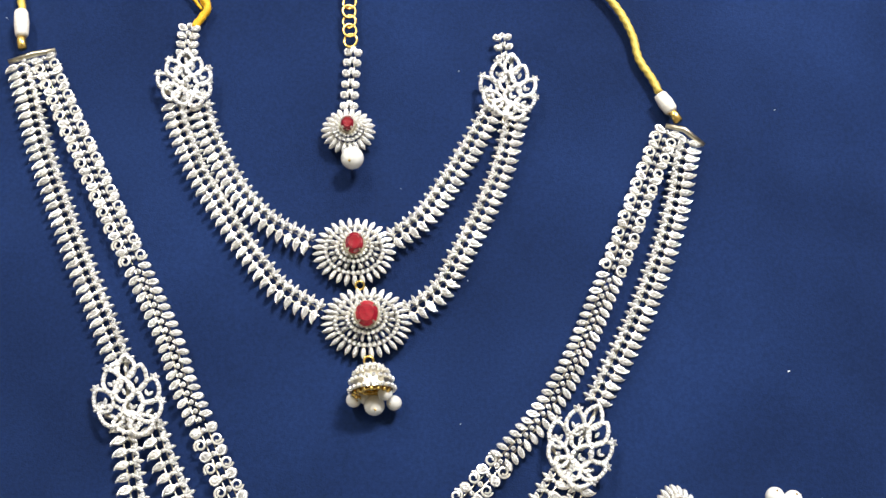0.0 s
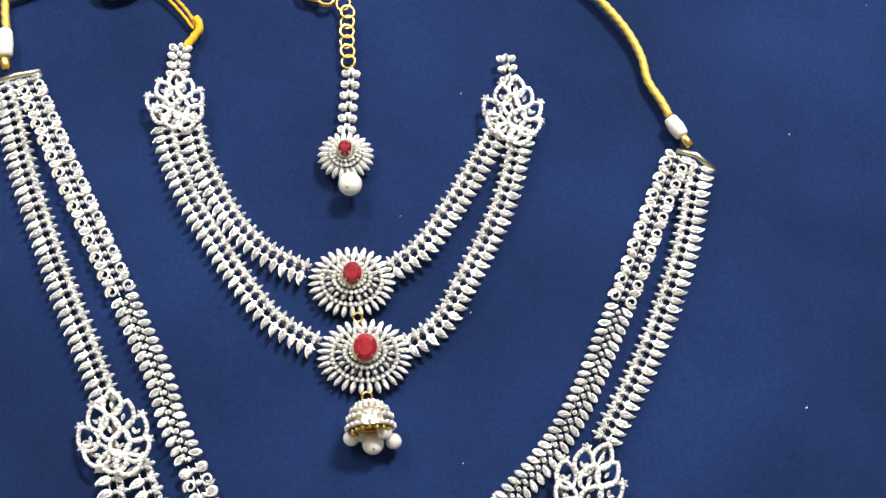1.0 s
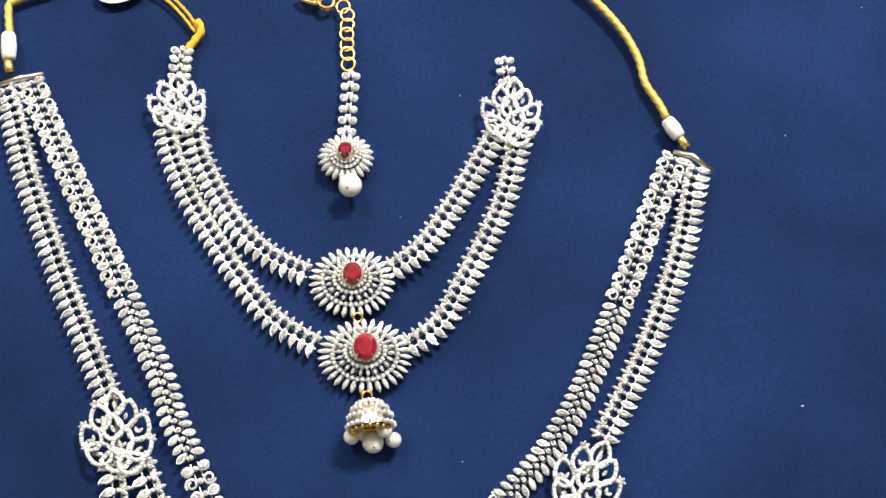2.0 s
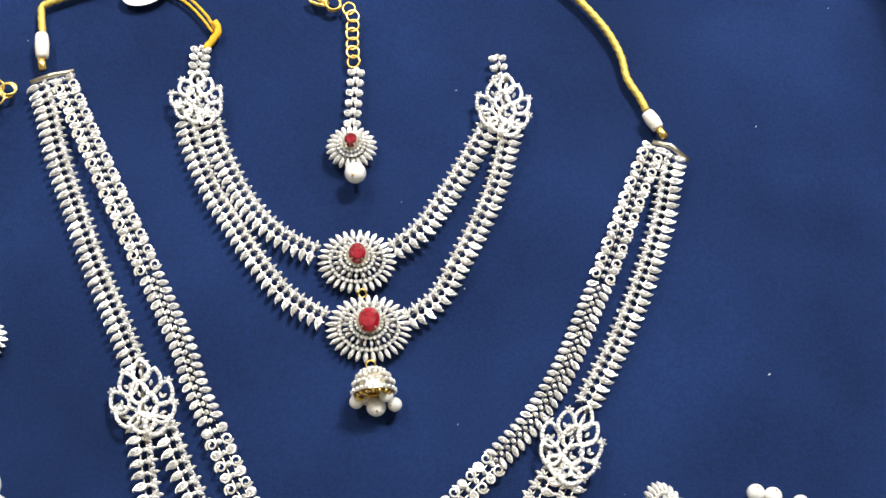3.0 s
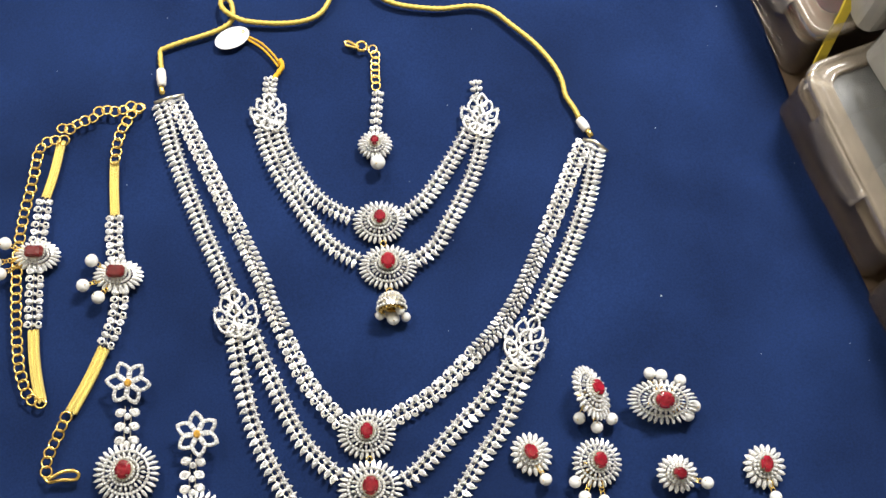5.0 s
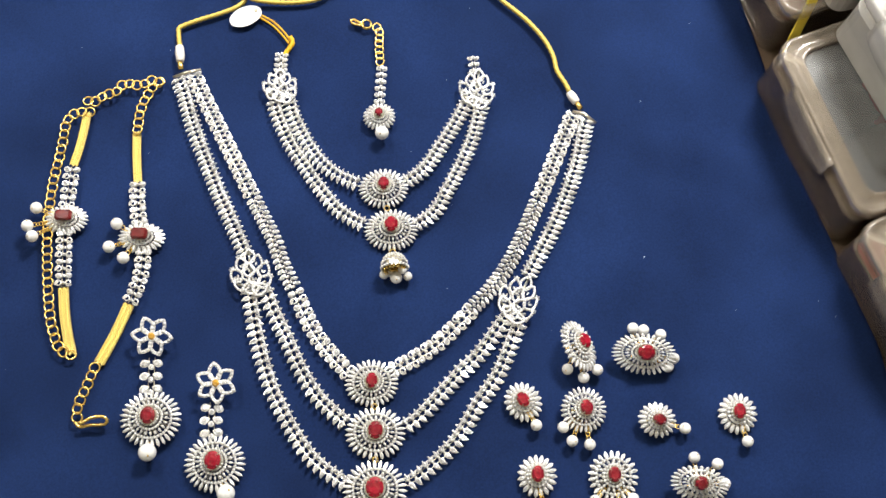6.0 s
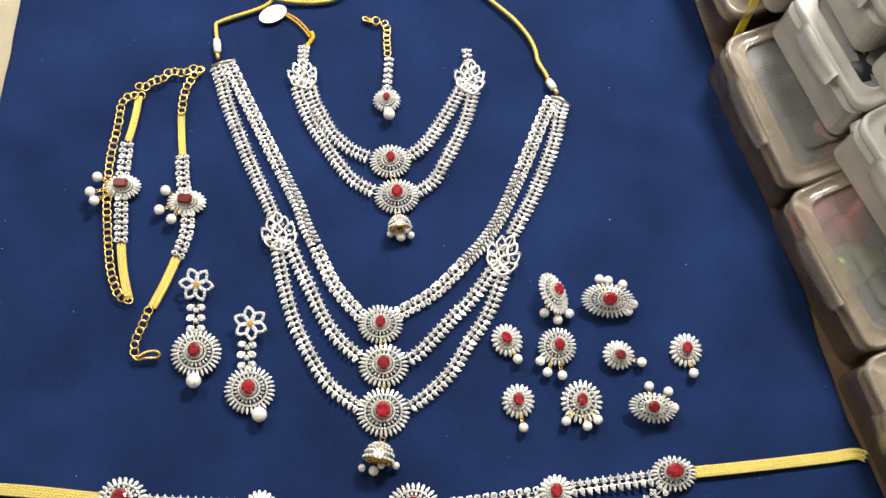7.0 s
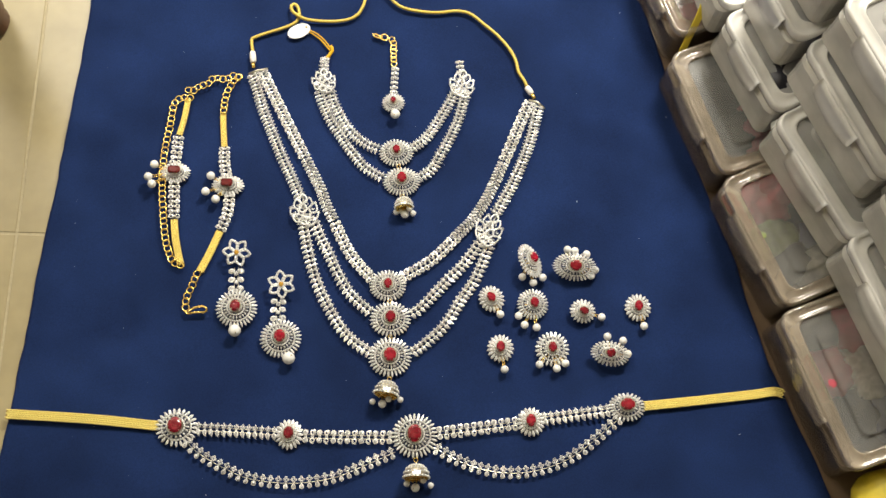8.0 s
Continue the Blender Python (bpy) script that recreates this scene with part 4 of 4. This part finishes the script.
for path, mat, lab in (([(-0.1605, 0.1346), (-0.1587, 0.1218)], WHITE_BEAD, "white wrapped cord bead"), ([(0.1238, 0.1030), (0.1292, 0.0948)], WHITE_BEAD, "white wrapped cord bead"),
                       ([(-0.1591, 0.1218), (-0.1577, 0.1157)], GOLD, "gold cord tip"), ([(0.1289, 0.0952), (0.1322, 0.0900)], GOLD, "gold cord tip")):
    a, b = V((*path[0], 0.003)), V((*path[1], 0.003))
    s = Shape()
    r = 0.0033 if mat is WHITE_BEAD else 0.0022
    s.tube([a, a + (b - a) * 0.1, a + (b - a) * 0.5, a + (b - a) * 0.9, b], [r * 0.7, r * 0.9, r, r * 0.95, r * 0.7], 12, ridge=0.05, twist=900, lobes=2)
    part("cord_bead", s, mat, haram, lab, smooth=True)

# ---- price tag tied to the short necklace ----
tag = thing("price_tag", (*(-0.1111, 0.1569), 0), "blank white oval card tag on yellow thread", "tag")
m = Matrix.Translation((*(-0.1138, 0.1595), 0.0022)) @ pose(0, 0, 0, 3, -2, 24)
s = Shape()
s.prism([(0.0124 * math.cos(a), 0.0075 * math.sin(a)) for a in [2 * math.pi * i / 28 for i in range(28)]], m, 0, 0.0005)
part("card", s, PAPER, tag)
s = Shape()
ring_shape(s, m @ V((0.0085, 0.0012, 0.0008)), 0.0009, 0.0003)
part("eyelet", s, GOLD, tag)
cord(tag, [(-0.1058, 0.1629), (-0.0940, 0.1568), (-0.0845, 0.1476), (-0.0798, 0.1403)], 0.0007, THREAD, "thread", "yellow cotton thread")
cord(tag, [(-0.1049, 0.1605), (-0.0938, 0.1533), (-0.0862, 0.1457), (-0.0808, 0.1388)], 0.0007, THREAD, "thread", "yellow cotton thread")
cord(tag, [(-0.0800, 0.1438), (-0.0780, 0.1392), (-0.0802, 0.1345), (-0.0834, 0.1294)], 0.0017, THREAD, "knot", "yellow thread knot")

# ---- arm bands ----
def armband(label, at, top_chain, band_a, strip_a, disc_at, disc_size, gem, pearls, strip_b, band_b, tail, hook, wide):
    t = thing("arm_band", (*at, 0), label, "armlet", "pair of arm bands")
    for chain in top_chain:
        link_chain(t, chain, 0.0033)
    woven_band(t, band_a, wide[0], across=4, cell=0.0020)
    strand(t, strip_a, wide[1], PL * 1.0, kind="scroll", name="stone_strip")
    disc(t, disc_at, disc_size, gem, gem_shift=(0, 0.001), dome=0.0065, petals=22, style="small", rect=True, name="flower")
    strand(t, strip_b, wide[1], PL * 1.0, kind="scroll", name="stone_strip")
    woven_band(t, band_b, wide[2], across=5, cell=0.0024)
    for (x, y) in pearls:
        hang_pearl(t, ((x * 0.45 + disc_at[0] * 0.55), (y * 0.45 + disc_at[1] * 0.55)), (x, y), 0.0043)
    for chain in tail:
        link_chain(t, chain, 0.0033)
    for h in hook:
        s = Shape()
        s.tube(smooth_path([V((x, y, 0.002 + 0.0006 * i)) for i, (x, y) in enumerate(h)], 0.001), 0.0012, 7)
        part("hook", s, GOLD, t, "bent gold hook", smooth=True)


armband("gold and white stone arm band with red stone, folded", (-0.2324, -0.0015),
        [[(-0.2210, 0.0816), (-0.2312, 0.0805), (-0.2368, 0.0731), (-0.2377, 0.0613), (-0.2388, 0.0479), (-0.2409, 0.0318), (-0.2418, 0.0177), (-0.2419, 0.0028), (-0.2407, -0.0153), (-0.2377, -0.0396), (-0.2338, -0.0635), (-0.2302, -0.0775), (-0.2234, -0.0922), (-0.2152, -0.0961)]],
        [(-0.2231, 0.0816), (-0.2240, 0.0688), (-0.2259, 0.0544), (-0.2287, 0.0409)], [(-0.2287, 0.0397), (-0.2292, 0.0238), (-0.2297, 0.0084)], (-0.2289, -0.0001), (0.0307, 0.0217), (0.0122, 0.0078),
        [(-0.2502, 0.0073), (-0.2550, -0.0058), (-0.2508, -0.0134)], [(-0.2292, -0.0076), (-0.2274, -0.0282), (-0.2257, -0.0485)], [(-0.2259, -0.0490), (-0.2233, -0.0658), (-0.2196, -0.0814), (-0.2153, -0.0953)], [], [], (0.0061, 0.0122, 0.0073))
armband("gold and white stone arm band with red stone, opened out", (-0.1795, -0.0091),
        [[(-0.2232, 0.0902), (-0.2179, 0.0894), (-0.2120, 0.0946), (-0.2045, 0.0970), (-0.1975, 0.1041), (-0.1870, 0.1029), (-0.1796, 0.1067), (-0.1727, 0.1064)], [(-0.1735, 0.1055), (-0.1778, 0.1003), (-0.1818, 0.0924), (-0.1847, 0.0819), (-0.1852, 0.0683)]],
        [(-0.1859, 0.0673), (-0.1843, 0.0494), (-0.1817, 0.0295)], [(-0.1814, 0.0292), (-0.1798, 0.0117), (-0.1768, -0.0030)], (-0.1749, -0.0124), (0.0331, 0.0223), (0.0118, 0.0082),
        [(-0.1925, -0.0032), (-0.1963, -0.0200), (-0.1856, -0.0278)], [(-0.1727, -0.0206), (-0.1720, -0.0334), (-0.1741, -0.0465), (-0.1786, -0.0596)], [(-0.1793, -0.0598), (-0.1867, -0.0807), (-0.1957, -0.1014)],
        [[(-0.1982, -0.1047), (-0.2009, -0.1137), (-0.2037, -0.1219), (-0.2065, -0.1300), (-0.2064, -0.1387)]], [[(-0.2077, -0.1416), (-0.2037, -0.1450), (-0.1967, -0.1437), (-0.1871, -0.1431), (-0.1855, -0.1399), (-0.1892, -0.1380), (-0.1963, -0.1393), (-0.2030, -0.1438)]], (0.0061, 0.0122, 0.0078))

# ---- ear drops ----
def earring(label, flower, stem, disc_at, disc_size, gem, pearl_at, at, heading):
    t = thing("ear_drop", (*at, 0), label, "earring", "pair of ear drops")
    s = Shape()
    fl = Matrix.Translation((*flower, 0.009)) @ Matrix.Rotation(heading, 4, "Z") @ Matrix.Rotation(0.18, 4, "X")
    s.tube([fl @ V((0, 0, 0)), fl @ V((0, 0, -0.010))], 0.0012, 6)
    s.prism([(x * 0.0062, y * 0.0066) for x, y in outline_round(10)], fl, -0.0012, 0.0004)
    ob = part("flower_stud", s, SILVER, t, "open six-petal flower of white stones with amber centre")
    for i in range(6):
        leaf_loop(ob, fl @ Matrix.Rotation(i * math.pi / 3, 4, "Z") @ Matrix.Translation((0, 0.0078, 0)), 0.0112, 0.0080, 0.0012, "petal")
    piece("amber_stone", CUT_AMBER, None, ob, fl @ Matrix.Diagonal((0.0048, 0.0054, 0.003, 1)))
    strand(t, stem, 0.0163, 0.0082, kind="vine", name="stem", z=0.004)
    disc(t, disc_at, disc_size, gem, gem_shift=(0, 0.0012), dome=0.008, z=0.003, petals=30, name="drop_disc")
    pearl(t, pearl_at, 0.0061)
    jump_ring(t, ((disc_at[0] + 3 * pearl_at[0]) / 4, (disc_at[1] + 3 * pearl_at[1]) / 4 + 0.003), 0.0016, 0.003)


earring("white stone ear drop with red-centred disc and hanging pearl", (-0.1596, -0.0837), [(-0.1596, -0.0970), (-0.1589, -0.1099), (-0.1581, -0.1228)], (-0.1567, -0.1387), (0.0405, 0.0381), (0.0098, 0.0118), (-0.1561, -0.1613), (-0.1588, -0.1253), 0.45)
earring("white stone ear drop with red-centred disc, pearl swung aside", (-0.1138, -0.1147), [(-0.1158, -0.1266), (-0.1161, -0.1390), (-0.1148, -0.1512)], (-0.1116, -0.1672), (0.0401, 0.0382), (0.0106, 0.0122), (-0.1022, -0.1868), (-0.1143, -0.1522), 0.15)

# ---- loose hair pieces ----
def hair_piece(label, at, size, gem, pearls, style, tilt=(0, 0, 0), petals=26, shift=(0, 0.0008), lift=0.002, dome=0.0065):
    t = thing("hair_brooch", (*at, 0), label, "hair brooch", "loose hair brooches")
    disc(t, at, size, gem, gem_shift=shift, dome=dome, z=lift, style=style, pose_m=pose(0, 0, 0, *tilt), petals=petals, name="flower")
    for (x, y) in pearls:
        hang_pearl(t, (x * 0.35 + at[0] * 0.65, y * 0.35 + at[1] * 0.65), (x, y), 0.0039)
    s = Shape()
    m = Matrix.Translation((at[0], at[1], 0))
    s.tube([m @ V((-0.008, 0, 0.0008)), m @ V((0.008, 0, 0.0008))], 0.0008, 5)
    s.tube([m @ V((-0.004, 0, 0.0008)), m @ V((-0.004, 0, lift + 0.002))], 0.0010, 5)
    part("pin_back", s, GOLD, t, "plain gold pin back")


hair_piece("oval white stone brooch with three pearls, tipped on edge", (0.1282, -0.0845), (0.0253, 0.0359), (0.0082, 0.0102), [(0.1214, -0.0994), (0.1322, -0.1048), (0.1414, -0.0994)], "big", tilt=(0, 32, 22), lift=0.010, shift=(0.001, 0.001))
hair_piece("white stone brooch with five pearls, tipped forward", (0.1724, -0.0890), (0.0433, 0.0278), (0.0114, 0.0106), [(0.1657, -0.0703), (0.1729, -0.0714), (0.1845, -0.0744), (0.1929, -0.0905), (0.1888, -0.0963)], "big", tilt=(24, 0, -6), lift=0.009, shift=(0.0004, 0.003), petals=32)
hair_piece("small white stone brooch with one pearl", (0.0918, -0.1219), (0.0246, 0.0279), (0.0078, 0.0102), [(0.1005, -0.1374)], "small", tilt=(0, 0, 35), petals=18)
hair_piece("white stone brooch with three hanging pearls", (0.1318, -0.1266), (0.0308, 0.0301), (0.0082, 0.0102), [(0.1183, -0.1385), (0.1242, -0.1474), (0.1359, -0.1495)], "big", tilt=(4, 5, 10), lift=0.004, shift=(0.001, 0.001))
hair_piece("small white stone brooch lying on its side", (0.1804, -0.1325), (0.0260, 0.0229), (0.0090, 0.0073), [(0.1989, -0.1375)], "small", tilt=(8, 8, -18), petals=18, lift=0.005)
hair_piece("small white stone brooch with gold-linked pearl", (0.2345, -0.1267), (0.0260, 0.0277), (0.0078, 0.0102), [(0.2399, -0.1452)], "small", petals=18)
hair_piece("small white stone brooch with dangling pearl", (0.1012, -0.1708), (0.0261, 0.0278), (0.0082, 0.0106), [(0.1055, -0.1915)], "small", petals=18)
hair_piece("round white stone brooch with three pearls", (0.1512, -0.1700), (0.0327, 0.0339), (0.0082, 0.0102), [(0.1389, -0.1858), (0.1555, -0.1892), (0.1637, -0.1840)], "big", petals=22)
hair_piece("white stone brooch with pearls, tipped over", (0.2062, -0.1743), (0.0375, 0.0245), (0.0086, 0.0090), [(0.2043, -0.1565), (0.2194, -0.1604), (0.2237, -0.1731)], "big", tilt=(24, 0, -10), lift=0.009, shift=(0, 0.003))

# ---- waist belt ----
belt = thing("waist_belt", (*(0.0217, -0.2551), 0), "white stone waist belt with red flowers, swags and gold bands", "belt")
WB = 0.0135
PB = 0.0061
strand(belt, [(-0.1872, -0.2561), (-0.1482, -0.2570), (-0.1092, -0.2585)], WB, PB, side=-1)
strand(belt, [(-0.0853, -0.2604), (-0.0454, -0.2602), (0.0009, -0.2593)], WB, PB * 1.1, kind="scroll")
strand(belt, [(0.0417, -0.2543), (0.0783, -0.2489), (0.1192, -0.2423)], WB, PB * 1.1, kind="scroll")
strand(belt, [(0.1418, -0.2379), (0.1727, -0.2327), (0.2068, -0.2274)], WB, PB, side=-1)
strand(belt, [(-0.1960, -0.2675), (-0.1831, -0.2787), (-0.1590, -0.2916), (-0.1341, -0.3012), (-0.1018, -0.3048), (-0.0752, -0.3030), (-0.0488, -0.2970), (-0.0227, -0.2852), (0.0036, -0.2729)], 0.0124, 0.0073, kind="drop", side=-1, name="swag")
strand(belt, [(0.0400, -0.2676), (0.0574, -0.2765), (0.0737, -0.2833), (0.0952, -0.2883), (0.1219, -0.2891), (0.1486, -0.2830), (0.1700, -0.2730), (0.1872, -0.2603), (0.2023, -0.2467), (0.2165, -0.2340)], 0.0124, 0.0073, kind="drop", side=-1, name="swag")
disc(belt, (-0.2049, -0.2558), (0.0404, 0.0361), (0.0135, 0.0152), gem_shift=(0, 0.0015), dome=0.008, petals=24)
disc(belt, (-0.0977, -0.2593), (0.0269, 0.0291), (0.0095, 0.0118), gem_shift=(0, 0.001), dome=0.006, style="small", petals=18)
disc(belt, (0.0213, -0.2572), (0.0436, 0.0417), (0.0129, 0.0169), gem_shift=(0, 0.0015), dome=0.008, petals=30)
disc(belt, (0.1310, -0.2411), (0.0270, 0.0281), (0.0090, 0.0118), gem_shift=(0, 0.001), dome=0.006, style="small", petals=18)
disc(belt, (0.2224, -0.2243), (0.0352, 0.0273), (0.0135, 0.0112), gem_shift=(0, 0.0018), dome=0.008, petals=24)
woven_band(belt, [(-0.3687, -0.2472), (-0.3228, -0.2485), (-0.2791, -0.2503), (-0.2234, -0.2545)], 0.0095, across=5, cell=0.0030)
woven_band(belt, [(0.2390, -0.2225), (0.2678, -0.2189), (0.3004, -0.2146), (0.3441, -0.2084), (0.3638, -0.2051), (0.3724, -0.2070)], 0.0090, across=5, cell=0.0030)
jhumka(belt, (0.0240, -0.2851), (0.0245, -0.2981), 0.0242,
       [(*(0.0155, -0.3023), 0.0030, None), (*(0.0237, -0.3058), 0.0042, None), (*(0.0379, -0.3032), 0.0030, None), (*(0.0310, -0.2992), 0.0030, 0.009)], (0.0232, -0.2801))

# ---- lint on the cloth ----
s = Shape()
for i in range(60):
    x, y = random.uniform(-0.33, 0.36), random.uniform(-0.33, 0.30)
    r = random.uniform(0.00007, 0.00016) if i % 14 else 0.00028
    a = random.uniform(0, 3.1)
    s.prism([(r * u * 1.6, r * v) for u, v in ((-1, -0.6), (0.8, -1), (1, 0.7), (-0.6, 1))], Matrix.Translation((x, y, -0.0008)) @ Matrix.Rotation(a, 4, "Z"), 0, 0.0010)
tagged(part("lint_specks", s, LINT, None), "tiny white lint specks scattered on the cloth", "lint", kind="stuff")

# ---- floor tiles ----
TL = 0.30
k = TL / 2 - 0.0012
s = Shape()
s.prism([(-k, -k), (k, -k), (k, k), (-k, k)], Matrix(), 0, 0.0033, 1.0)
s.prism([(-k, -k), (k, -k), (k, k), (-k, k)], Matrix(), 0.0033, 0.004, 0.996)
tile_mesh = s.mesh("tile", [TILE])
for i in range(-6, 7):
    for j in range(-6, 7):
        piece("tile", tile_mesh, None, floor, Matrix.Translation((-0.235 + i * TL, 0.085 + j * TL, FLOOR_Z - 0.004)))
